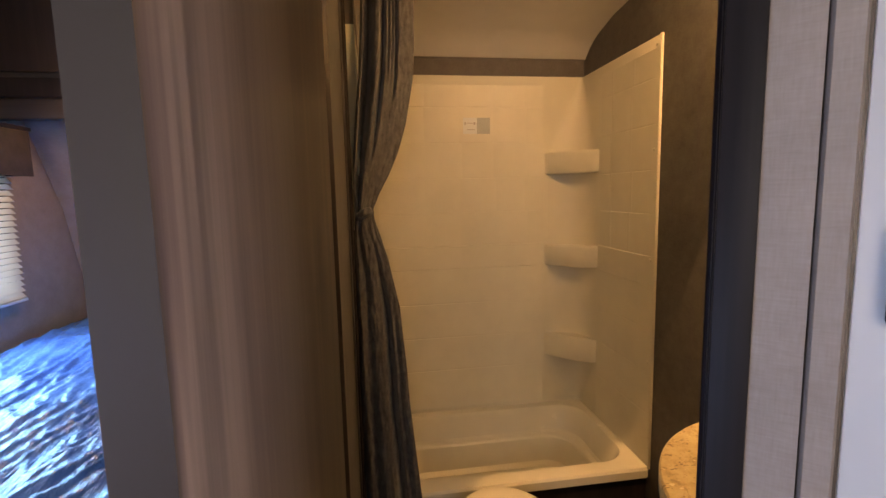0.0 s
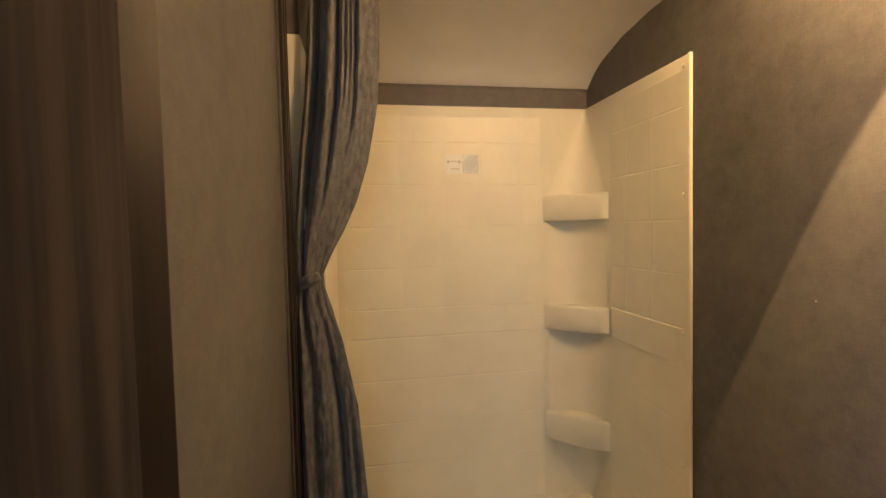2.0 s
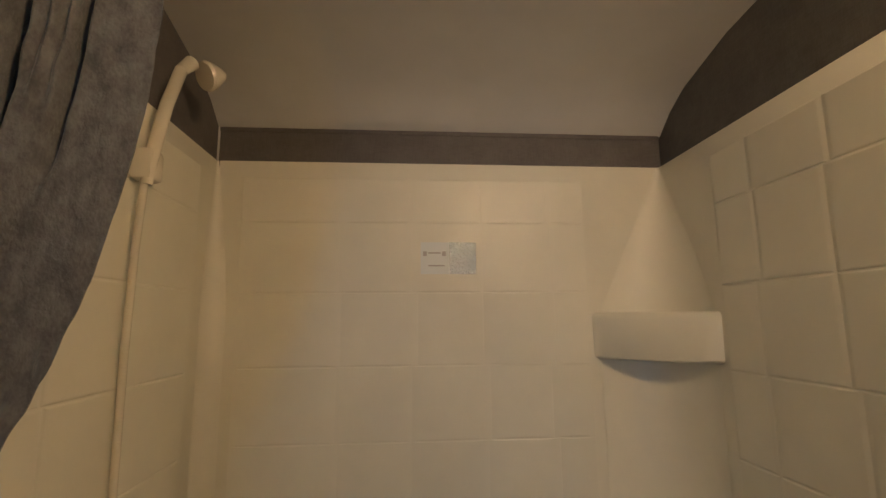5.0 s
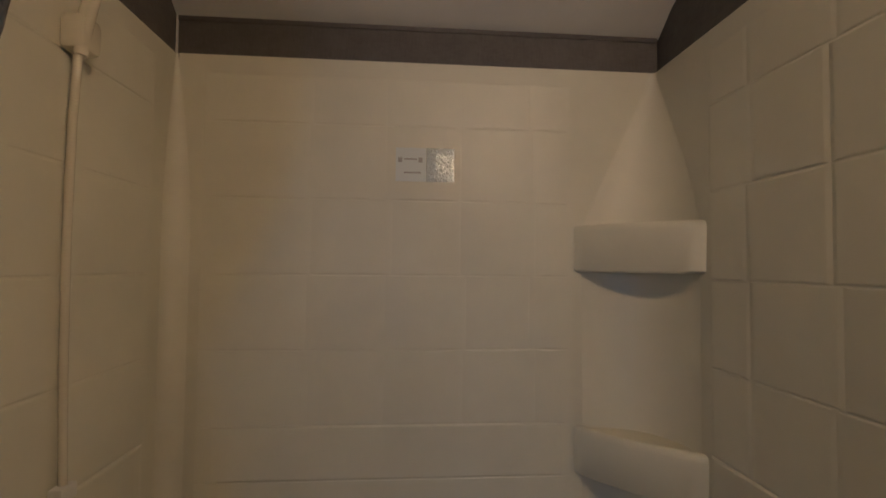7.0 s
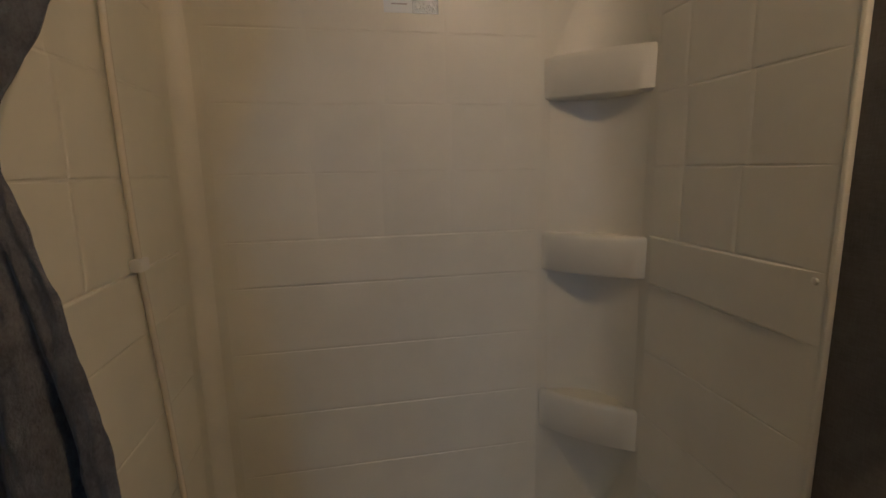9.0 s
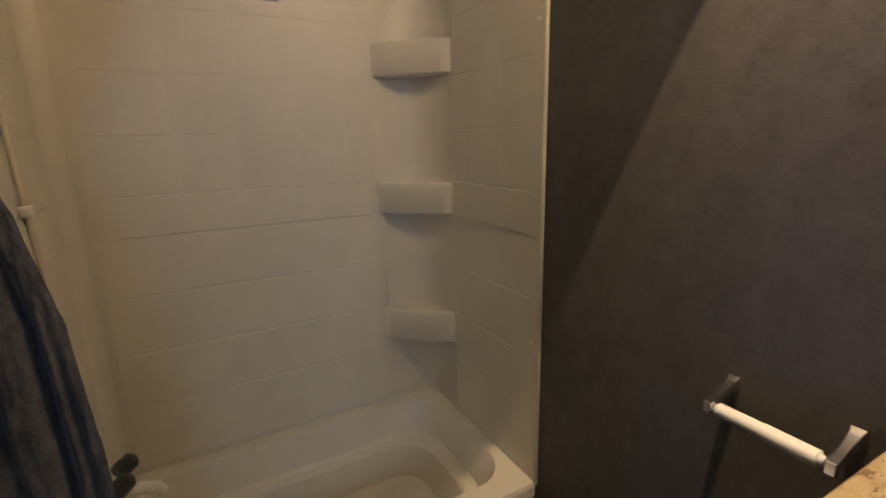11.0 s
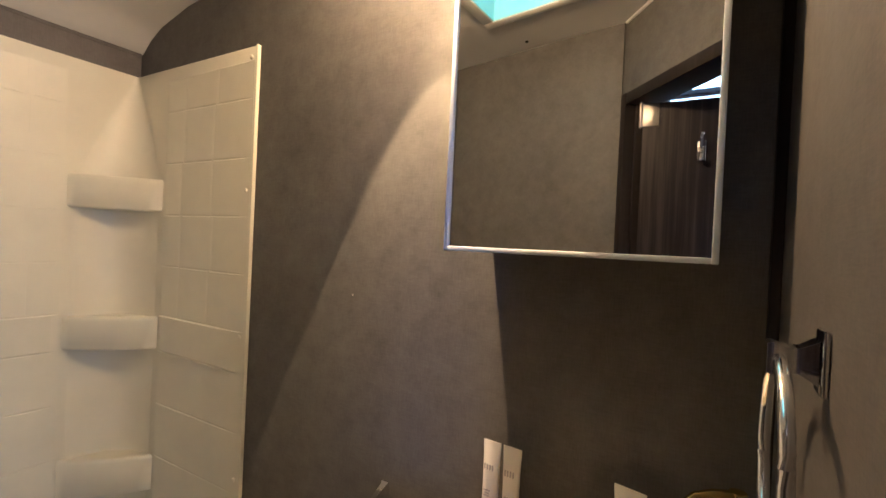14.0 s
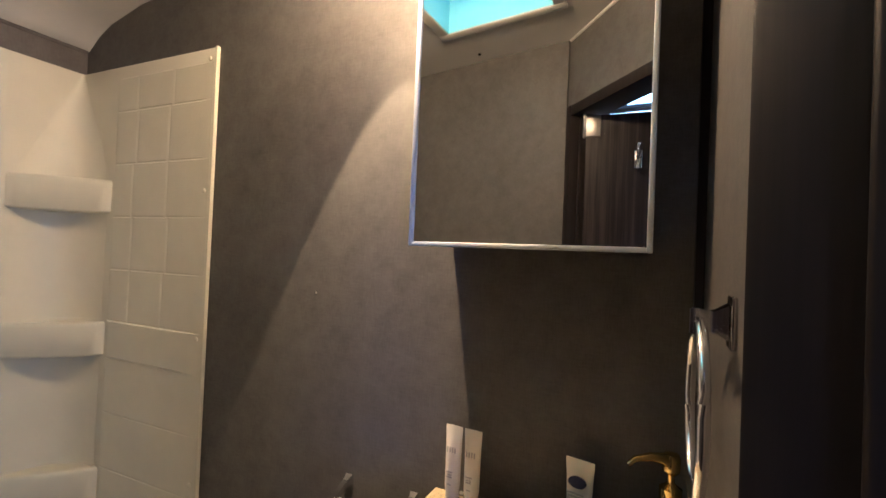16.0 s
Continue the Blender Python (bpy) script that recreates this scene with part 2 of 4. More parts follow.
def pipe(bm, path, r, n=12):
    """A round tube along a path; r is one radius or one for each point."""
    path = [Vector(p) for p in path]
    rs = r if isinstance(r, (list, tuple)) else [r] * len(path)
    rings, up = [], Vector((0.31, 0.17, 0.93))
    for i, p in enumerate(path):
        d = (path[min(i + 1, len(path) - 1)] - path[max(i - 1, 0)]).normalized()
        a = d.cross(up).normalized()
        b = d.cross(a).normalized()
        rings.append([p + rs[i] * (math.cos(k * math.tau / n) * a + math.sin(k * math.tau / n) * b) for k in range(n)])
    return loops(bm, rings)


def lathe(bm, profile, centre, n=24, sx=1.0, sy=1.0):
    rings = [[(centre[0] + r * sx * math.cos(k * math.tau / n), centre[1] + r * sy * math.sin(k * math.tau / n), centre[2] + z) for k in range(n)] for r, z in profile]
    return loops(bm, rings)


def turned(bm, m):
    bmesh.ops.transform(bm, matrix=m, verts=bm.verts)
    return bm


def rounded(x0, y0, x1, y1, r, z, n=6):
    out = []
    for cx, cy, a0 in ((x1 - r, y1 - r, 0), (x0 + r, y1 - r, 90), (x0 + r, y0 + r, 180), (x1 - r, y0 + r, 270)):
        for k in range(n + 1):
            a = radians(a0 + 90 * k / n)
            out.append((cx + r * math.cos(a), cy + r * math.sin(a), z))
    return out


def as_mesh(name, bm, material, angle=35):
    me = bpy.data.meshes.new(name)
    bmesh.ops.recalc_face_normals(bm, faces=bm.faces)
    bm.to_mesh(me)
    bm.free()
    me.materials.append(material)
    me.shade_smooth()
    me.set_sharp_from_angle(angle=radians(angle))
    return me


def structure(name, bm, material, label, category):
    return tagged(new(name, as_mesh(name, bm, material)), label, category, kind="structure")


def thing(name, place, label, category, group=""):
    ob = new(name)
    ob.empty_display_size = 0.05
    ob.location = place
    return tagged(ob, label, category, group)


def part(name, bm, material, parent, label="", angle=35):
    root = parent
    while root.parent:
        root = root.parent
    bmesh.ops.translate(bm, vec=-root.location, verts=bm.verts)
    ob = new(name, as_mesh(name, bm, material, angle))
    ob.parent = parent
    return tagged(ob, label)


def solo(name, bm, material, label, category, group="", angle=35):
    return tagged(new(name, as_mesh(name, bm, material, angle)), label, category, group)


# ---- plan ----
LEFT, FRONT = -1.0, -1.637            # inner faces of the bathroom's left and front walls
TUB_Y, RIM = -0.562, 0.362            # front of the tub, height of its rim
BAND0, BAND1 = 1.83, 1.904            # dark band between surround and ceiling
A, B = Vector((-0.985, -1.270)), Vector((-0.620, -1.601))   # inner corners of the door frame
ALONG = (B - A).normalized()
OUT = Vector((ALONG.y, -ALONG.x))
DOOR_TOP = 1.82


def on_wall(s, o):
    """A plan point: s along the angled door wall from A, o outwards into the hall."""
    p = A + ALONG * s + OUT * o
    return (p.x, p.y)


SPAN = (B - A).length


def ceiling_height(y):
    ys = [-3.4, -1.9, -1.45, -1.027, -0.535, -0.38, -0.236, -0.10, -0.045, 0.0, 0.03, 0.4]
    zs = [2.09, 2.10, 2.098, 2.068, 2.022, 2.017, 2.002, 1.968, 1.940, 1.904, 1.895, 1.88]
    return float(np.interp(y, ys, zs))


# ---- floor, walls, ceiling ----
structure("floor", boxed((-2.16, -3.3, -0.06), (0.06, 0.2, 0.0)), FLOOR, "dark wood-look vinyl floor", "floor")
structure("wall_back", boxed((-1.11, 0.016, 0), (0.06, 0.07, 2.1)), LINEN_DARK, "dark linen-look outer wall behind the tub", "wall")
structure("wall_right", boxed((0.006, FRONT - 0.09, 0), (0.06, 0.016, 2.3)), LINEN, "dark grey-brown linen-look vinyl wall", "wall")
structure("wall_front", prismed([(0.006, FRONT), (0.006, FRONT - 0.06), (-0.606, FRONT - 0.062), on_wall(SPAN + 0.009, 0.06), on_wall(SPAN + 0.009, 0.0), (-0.579, FRONT)], 0, 2.3), LINEN, "grey-brown linen-look wall beside the door", "wall")
structure("wall_left", prismed([(LEFT, 0.016), (LEFT, -1.250), on_wall(-0.030, 0.002), on_wall(-0.030, 0.082), (-1.105, -1.25), (-1.105, 0.016)], 0, 2.3), LINEN, "grey-brown linen-look partition wall", "wall")
structure("wall_over_door", prismed([on_wall(-0.03, 0.002), on_wall(SPAN + 0.026, 0.002), on_wall(SPAN + 0.026, 0.06), on_wall(-0.03, 0.06)], DOOR_TOP + 0.036, 2.3), LINEN, "linen-look wall above the bathroom door", "wall")


def ceiling_sheet():
    bm = bmesh.new()
    xs = [-2.16, -0.755, -0.395, 0.06]
    ys = [0.2, 0.03, 0.0, -0.02, -0.045, -0.07, -0.10, -0.14, -0.19, -0.236, -0.30, -0.38, -0.46, -0.535, -0.72, -0.91, -1.09, -1.26, -1.45, -1.7, -1.9, -2.6, -3.3]
    for lift in (0.0, 0.16):
        g = [[bm.verts.new((x, y, ceiling_height(y) + lift)) for x in xs] for y in ys]
        for j in range(len(ys) - 1):
            for i in range(3):
                if i == 1 and -1.27 < ys[j + 1] and ys[j] < -0.90:
                    continue
                f = [g[j][i], g[j][i + 1], g[j + 1][i + 1], g[j + 1][i]]
                bm.faces.new(f if lift else f[::-1])
    return bm


structure("ceiling", ceiling_sheet(), CEIL, "off-white vinyl ceiling curving down to the wall", "ceiling")
structure("trim_ceiling", boxed((-0.99, -0.548, ceiling_height(-0.535) - 0.004), (0.004, -0.524, ceiling_height(-0.535) + 0.01), 0.002), CEIL, "white strip covering the ceiling joint", "trim")
# band above the surround, on three sides
structure("trim_band_back", boxed((-0.97, 0.004, BAND0 - 0.01), (0.004, 0.015, BAND1 + 0.02)), LINEN_DARK, "dark linen-look band above the surround", "trim")
structure("trim_band_left", boxed((-0.999, TUB_Y + 0.002, BAND0 - 0.01), (-0.964, 0.015, 2.06)), LINEN_DARK, "dark linen-look wall above the surround", "trim")
structure("trim_band_top", boxed((-0.964, 0.0012, BAND1 - 0.010), (0.003, 0.0038, BAND1 + 0.004), 0.001), LINEN_DARK, "thin dark moulding under the ceiling", "trim")
structure("trim_band_corner", boxed((-0.966, 0.0, BAND0), (-0.961, 0.006, BAND1), 0.001), CEIL, "pale bead of caulk in the corner", "trim")
# white bead where walls meet the ceiling
def bead(name, pts):
    structure(name, pipe(bmesh.new(), [(x, y, ceiling_height(y) - 0.002) for x, y in pts], 0.005, 8), CEIL, "thin white bead along the ceiling", "trim")


bead("trim_bead_right", [(0.004, y) for y in np.linspace(-0.54, FRONT, 12)])
bead("trim_bead_front", [(x, FRONT + 0.002) for x in np.linspace(0.0, -0.576, 6)])
bead("trim_bead_door", [on_wall(d, 0.0) for d in np.linspace(-0.02, SPAN + 0.04, 6)])
# mouldings
structure("trim_corner_left", boxed((LEFT, -0.640, 0), (LEFT + 0.012, -0.585, 2.02), 0.004), TRIM, "dark corner moulding beside the tub", "trim")
structure("trim_corner_left_edge", boxed((LEFT, -0.647, 0), (LEFT + 0.006, -0.6415, 2.02), 0.002), LINEN, "slim edge bead beside the tub", "trim")
for by in (-0.6155, -0.588):
    structure("trim_corner_bead", pipe(bmesh.new(), [(LEFT + 0.012, by, 0.0), (LEFT + 0.012, by, 2.02)], 0.002, 10), BEAD, "glossy round bead on the corner moulding", "trim")
structure("trim_corner_front", prismed([(0.004, FRONT + 0.013), (-0.003, FRONT + 0.012), (-0.013, FRONT + 0.002), (-0.013, FRONT - 0.004), (0.004, FRONT - 0.004)], 0.9, 2.09), TRIM, "dark cove moulding in the corner", "trim")
structure("baseboard", boxed((-0.02, -1.19, 0), (0.004, TUB_Y - 0.01, 0.06), 0.003), TRIM, "dark baseboard along the wall", "baseboard")

# ---- door frame and open door ----
frame_ob = thing("door_frame", (*on_wall(SPAN / 2, 0.045), 0), "dark espresso door frame in the angled wall", "door frame")
part("jamb", prismed([on_wall(-0.028, -0.004), on_wall(0.0, -0.004), on_wall(0.0, 0.096), on_wall(-0.028, 0.096)], 0, DOOR_TOP + 0.035, 0.002), TRIM, frame_ob)
part("jamb", prismed([on_wall(SPAN + 0.009, -0.004), on_wall(SPAN, -0.004), on_wall(SPAN + 0.004, 0.096), on_wall(SPAN + 0.009, 0.096)], 0, DOOR_TOP + 0.035, 0.002), TRIM, frame_ob)
part("head", prismed([on_wall(0.0, -0.003), on_wall(SPAN, -0.003), on_wall(SPAN, 0.095), on_wall(0.0, 0.095)], DOOR_TOP, DOOR_TOP + 0.034, 0.002), TRIM, frame_ob)

part("door_stop", prismed([on_wall(SPAN - 0.003, 0.032), on_wall(SPAN + 0.002, 0.030), on_wall(SPAN + 0.003, 0.055), on_wall(SPAN - 0.002, 0.053)], 0, DOOR_TOP, 0.002), TRIM, frame_ob)
part("door_stop", prismed([on_wall(0.0005, 0.030), on_wall(0.012, 0.030), on_wall(0.012, 0.060), on_wall(0.0005, 0.060)], 0, DOOR_TOP, 0.002), TRIM, frame_ob)
part("casing", prismed([on_wall(SPAN + 0.006, 0.0965), on_wall(SPAN + 0.0315, 0.0965), on_wall(SPAN + 0.0315, 0.1015), on_wall(SPAN + 0.006, 0.1015)], 0, DOOR_TOP + 0.03, 0.0015), TRIM, frame_ob)
HINGE, TIP = Vector((-0.985, -1.320)), Vector((-1.014, -1.787))
dd = (TIP - HINGE).normalized()
dn = Vector((dd.y, -dd.x))            # away from the walker, towards the bedroom
if dn.x > 0:
    dn = -dn


def on_door(s, o):
    p = HINGE + dd * s + dn * o
    return (p.x, p.y)


DL = (TIP - HINGE).length
door = thing("bathroom_door", (*on_door(DL / 2, 0.016), 0.02), "dark grained wooden door standing wide open", "door")
part("door_leaf", prismed([on_door(0, 0), on_door(DL - 0.002, 0), on_door(DL - 0.002, 0.026), on_door(0, 0.026)], 0.02, DOOR_TOP - 0.006), DOOR, door)
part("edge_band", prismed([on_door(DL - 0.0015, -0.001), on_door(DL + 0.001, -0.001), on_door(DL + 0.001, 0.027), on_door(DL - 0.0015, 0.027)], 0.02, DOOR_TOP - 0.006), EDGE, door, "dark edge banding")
for hz in (0.25, 1.745):
    hg = part("hinge", prismed([on_door(-0.004, -0.003), on_door(0.045, -0.003), on_door(0.045, 0.0), on_door(-0.004, 0.0)], hz, hz + 0.07, 0.0008), NICKEL, door, "brushed metal hinge")
    px, py = on_door(-0.006, -0.004)
    part("hinge_pin", pipe(bmesh.new(), [(px, py, hz - 0.004), (px, py, hz + 0.074)], 0.005), NICKEL, hg)


def out_of_door(s, z, o):
    x, y = on_door(s, -o)
    return (x, y, z)


hook = thing("robe_hook", out_of_door(0.16, 1.665, 0.0), "polished chrome double robe hook on the door", "hook")
part("back_plate", prismed([on_door(0.150, -0.004), on_door(0.172, -0.004), on_door(0.172, 0.0), on_door(0.150, 0.0)], 1.635, 1.69, 0.001), CHROME, hook)
part("hook_arm", pipe(bmesh.new(), [out_of_door(0.161, 1.675, 0.003), out_of_door(0.161, 1.672, 0.03), out_of_door(0.161, 1.69, 0.048), out_of_door(0.161, 1.705, 0.05)], [0.006, 0.005, 0.005, 0.007]), CHROME, hook)
part("hook_arm", pipe(bmesh.new(), [out_of_door(0.161, 1.648, 0.003), out_of_door(0.161, 1.632, 0.02), out_of_door(0.161, 1.632, 0.034), out_of_door(0.161, 1.648, 0.04)], [0.005, 0.005, 0.005, 0.006]), CHROME, hook)

# ---- shower surround ----
surround = thing("shower_surround", (-0.48, -0.01, RIM), "almond moulded plastic tub surround with tile pattern", "shower surround")
back_panel = part("back_panel", boxed((-0.958, 0.0025, RIM - 0.008), (-0.002, 0.0145, BAND0), 0.001), SURROUND, surround)
right_panel = part("side_panel", boxed((-0.004, TUB_Y, RIM - 0.008), (0.0055, 0.002, BAND0), 0.003), SURROUND, surround)
part("panel_flange", boxed((-0.0054, TUB_Y - 0.002, RIM - 0.008), (0.0055, TUB_Y + 0.005, BAND0 + 0.002), 0.002), SURROUND, right_panel, "rounded front edge of the panel")
left_panel = part("side_panel", boxed((-0.998, TUB_Y, RIM - 0.008), (-0.9625, 0.002, BAND0), 0.003), SURROUND, surround)
for cz in (1.803, 1.47, 1.10, 0.74):
    part("screw_cap", turned(lathe(bmesh.new(), [(0.0065, 0.0), (0.0045, 0.003), (0.0005, 0.004)], (0, 0, 0), 12), pose(-0.004, TUB_Y + 0.022, cz, 0, -90, 0)), SURROUND, right_panel)
# round cove in the left inner corner, and a hollow corner tower behind the shelves
def cove(r, z):
    bend = [(-0.9625 + r - r * math.sin(a), 0.0025 - (r - r * math.cos(a)), z) for a in np.linspace(0, math.pi / 2, 9)]
    return bend + [(-0.9635, 0.004, z)]


part("corner_cove", loops(bmesh.new(), [cove(0.035, RIM - 0.006), cove(0.035, 1.52), cove(0.030, 1.60), cove(0.022, 1.68), cove(0.012, 1.76), cove(0.003, BAND0 - 0.001)]), SURROUND, surround, angle=60)
rings = []
for z, rx, ry in ((0.356, 0.024, 0.024), (0.42, 0.056, 0.056), (0.48, 0.088, 0.088), (0.54, 0.120, 0.120), (0.59, 0.144, 0.146), (0.62, 0.154, 0.148), (1.46, 0.156, 0.148), (1.507, 0.152, 0.146), (1.56, 0.130, 0.130), (1.62, 0.102, 0.107), (1.68, 0.073, 0.077), (1.74, 0.044, 0.047), (1.79, 0.020, 0.022), (BAND0 - 0.001, 0.004, 0.005)):
    ring_ = [(-0.0046 - rx * (1 - u) ** 2, 0.0016 - ry * u ** 2, z) for u in np.linspace(0, 1, 25)]
    rings.append(ring_)
part("corner_tower", loops(bmesh.new(), rings, False, False, closed=False), SURROUND, surround, "hollow moulded corner that carries the shelves", angle=60)

shelf_tops = ((1.507, 0.094), (1.107, 0.095), (0.700, 0.105))
for top, tall in shelf_tops:
    bm = bmesh.new()

    def outline(grow, z):
        a, b = Vector((-0.177 + grow, 0.0)), Vector((-0.002, -0.165 + grow))
        bulge = Vector((-0.165, -0.177)).normalized() * 0.012
        pts = [(-0.002, 0.004, z)]
        for k in range(13):
            s = k / 12
            p = a.lerp(b, s) + bulge * (4 * s * (1 - s))
            pts.append((p.x, p.y, z))
        return pts
    loops(bm, [outline(0.010, top - tall), outline(0.002, top - tall + 0.005), outline(0.0, top - 0.012), outline(0.0015, top - 0.004), outline(0.006, top), outline(0.018, top), outline(0.022, top - 0.004)])
    part("corner_shelf", bm, SURROUND, surround, "almond moulded corner shelf", angle=50)

pads = {}


def tile(w, h, lift=0.0008, f0=0.022, f1=0.022):
    """A pad that stands a little proud, with sloped edges; f0 and f1 are the slopes at its two ends."""
    k = min(1.0, 0.9 * w / (f0 + f1))
    f0, f1 = f0 * k, f1 * k
    key = (round(w, 3), round(h, 3), lift, round(f0, 4), round(f1, 4))
    if key not in pads:
        bm = bmesh.new()
        lo = [(0, 0), (w, 0), (w, h), (0, h)]
        e = 0.0032
        hi = [(f0, e), (w - f1, e), (w - f1, h - e), (f0, h - e)]
        mid = [(f0 * 0.45, e * 0.45), (w - f1 * 0.45, e * 0.45), (w - f1 * 0.45, h - e * 0.45), (f0 * 0.45, h - e * 0.45)]
        loops(bm, [[(x, y, 0.0) for x, y in lo], [(x, y, lift * 0.75) for x, y in mid], [(x, y, lift) for x, y in hi]], cap0=False)
        pads[key] = as_mesh("tile", bm, SURROUND, 3)
    return pads[key]


ROWS = (0.374, 0.555, 0.705, 0.858, 1.010, 1.114, 1.258, 1.404, 1.552, 1.700, 1.795)


def tiling(panel, columns, m, soft=0.022, fade0=0.0, fade1=0.0):
    """Lay pads between the columns; below the border strip each course is one long pad. fade0 and fade1 melt the outer ends into the panel."""
    g = 0.0010
    rnd = random.Random(7)
    for z0, z1 in zip(ROWS, ROWS[1:]):
        border = 1.0 < z0 < 1.02
        cols = [columns[0], *(u + rnd.choice((-0.006, 0.0, 0.006)) for u in columns[1:-1]), columns[-1]] if z0 > 1.11 else [columns[0], columns[-1]]
        for k, (u0, u1) in enumerate(zip(cols, cols[1:])):
            f0 = fade0 if fade0 and k == 0 else soft
            f1 = fade1 if fade1 and k == len(cols) - 2 else soft
            ob = new("tile", tile(u1 - u0 - 2 * g, z1 - z0 - 2 * g, 0.0044 if border else 0.0012, f0, f1))
            ob.parent = panel
            ob.matrix_basis = Matrix.Translation(-surround.location) @ m @ Matrix.Translation((u0 + g, z0 + g, 0))


tiling(back_panel, (-0.908, -0.700, -0.550, -0.402, -0.262, -0.182), Matrix(((1, 0, 0, 0), (0, 0, -1, 0.0025), (0, 1, 0, 0), (0, 0, 0, 1))), 0.040, 0.07)
tiling(right_panel, (0.170, 0.262, 0.404, 0.554), Matrix(((0, 0, -1, -0.004), (-1, 0, 0, 0), (0, 1, 0, 0), (0, 0, 0, 1))), 0.014, 0.0, 0.09)
tiling(left_panel, (-0.520, -0.404, -0.262, -0.07), Matrix(((0, 0, 1, -0.9625), (1, 0, 0, 0), (0, 1, 0, 0), (0, 0, 0, 1))), 0.006, 0.05, 0.03)

sticker = thing("care_sticker", (-0.48, 0, 1.59), "care sticker, half white paper and half silver film", "sticker")
part("paper_half", boxed((-0.538, -0.0004, 1.590), (-0.478, 0.0016, 1.657)), mat("sticker_paper", (0.70, 0.74, 0.74), 0.3)[0], sticker)


def crinkled():
    m, t, b = mat("silver_film", (0.66, 0.70, 0.69), 0.15, 0.35)
    bump(t, b, noise_tex(t, 150, coords(t), 3, 0.6), 1.0, 0.004)
    return m


part("film_half", boxed((-0.4775, -0.0004, 1.590), (-0.421, 0.0016, 1.657)), crinkled(), sticker, "crinkled silver film")
for zz, w in ((1.633, 0.026), (1.606, 0.034)):
    part("print_bar", boxed((-0.522, -0.0007, zz), (-0.522 + w, -0.0003, zz + 0.003)), INK, sticker)
for mx in (-0.529, -0.489):
    part("print_mark", boxed((mx - 0.004, -0.0008, 1.628), (mx + 0.004, -0.0003, 1.638), 0.0002), INK, sticker, "small dark printed mark")

# ---- tub ----
tub = thing("bathtub", (-0.48, -0.28, 0), "almond plastic bathtub on a dark base", "bathtub")
bm = bmesh.new()
X0, X1, Y0, Y1 = -0.997, -0.001, TUB_Y - 0.004, 0.003
rings = [rounded(X0, Y0, X1, Y1, 0.008, RIM - 0.036), rounded(X0, Y0, X1, Y1, 0.008, RIM - 0.008), rounded(X0 + 0.002, Y0 + 0.006, X1 - 0.001, Y1 - 0.001, 0.008, RIM),
         rounded(-0.915, TUB_Y + 0.060, -0.036, -0.036, 0.10, RIM), rounded(-0.908, TUB_Y + 0.067, -0.043, -0.042, 0.095, RIM - 0.010),
         rounded(-0.884, TUB_Y + 0.085, -0.068, -0.062, 0.115, RIM - 0.100), rounded(-0.876, TUB_Y + 0.094, -0.078, -0.072, 0.115, RIM - 0.108),
         rounded(-0.858, TUB_Y + 0.112, -0.100, -0.090, 0.110, RIM - 0.111), rounded(-0.852, TUB_Y + 0.118, -0.108, -0.096, 0.105, RIM - 0.118),
         rounded(-0.838, TUB_Y + 0.132, -0.140, -0.112, 0.085, RIM - 0.215), rounded(-0.818, TUB_Y + 0.150, -0.165, -0.128, 0.07, RIM - 0.232)]
loops(bm, rings, cap0=False)
part("basin", bm, TUB, tub, angle=24)
part("apron", boxed((X0 + 0.002, TUB_Y + 0.006, 0.0), (-0.006, TUB_Y + 0.022, RIM - 0.034)), TRIM, tub, "dark panelled front of the tub base")
part("drain", lathe(bmesh.new(), [(0.024, 0.0), (0.024, 0.004), (0.018, 0.002), (0.001, 0.001)], (-0.76, -0.27, RIM - 0.231), 20), CHROME, tub)

tap = thing("tub_faucet", (-0.94, -0.215, 0.47), "white tub faucet with smoked acrylic knobs", "faucet")
part("faucet_body", boxed((-0.9605, -0.285, 0.455), (-0.918, -0.140, 0.500), 0.008), WHITE, tap)
part("spout", pipe(bmesh.new(), [(-0.93, -0.213, 0.468), (-0.88, -0.213, 0.464), (-0.845, -0.213, 0.452), (-0.835, -0.213, 0.436)], [0.016, 0.015, 0.014, 0.012]), WHITE, tap)
for ky in (-0.251, -0.174):
    part("knob", turned(lathe(bmesh.new(), [(0.010, -0.006), (0.012, 0.0), (0.021, 0.006), (0.022, 0.022), (0.020, 0.044), (0.013, 0.050), (0.001, 0.051)], (0, 0, 0), 12), pose(-0.925, ky, 0.492, 0, 52, 0)), SMOKE, tap, "smoked acrylic knob")

shower = thing("hand_shower", (-0.957, -0.272, 1.127), "almond hand shower with hose in a wall bracket", "shower head")
part("bracket", boxed((-0.9605, -0.302, 1.697), (-0.928, -0.264, 1.745), 0.008), CREAM, shower)
part("handle", pipe(bmesh.new(), [(-0.938, -0.292, 1.690), (-0.936, -0.290, 1.730), (-0.929, -0.274, 1.82), (-0.922, -0.254, 1.888), (-0.914, -0.238, 1.910)], [0.008, 0.010, 0.0095, 0.0095, 0.012], 16), CREAM, shower)
part("spray_head", turned(lathe(bmesh.new(), [(0.008, -0.028), (0.013, -0.022), (0.022, -0.006), (0.025, 0.003), (0.023, 0.008), (0.001, 0.009)], (0, 0, 0), 24), pose(-0.898, -0.212, 1.902, 118, 0, -38)), CREAM, shower)
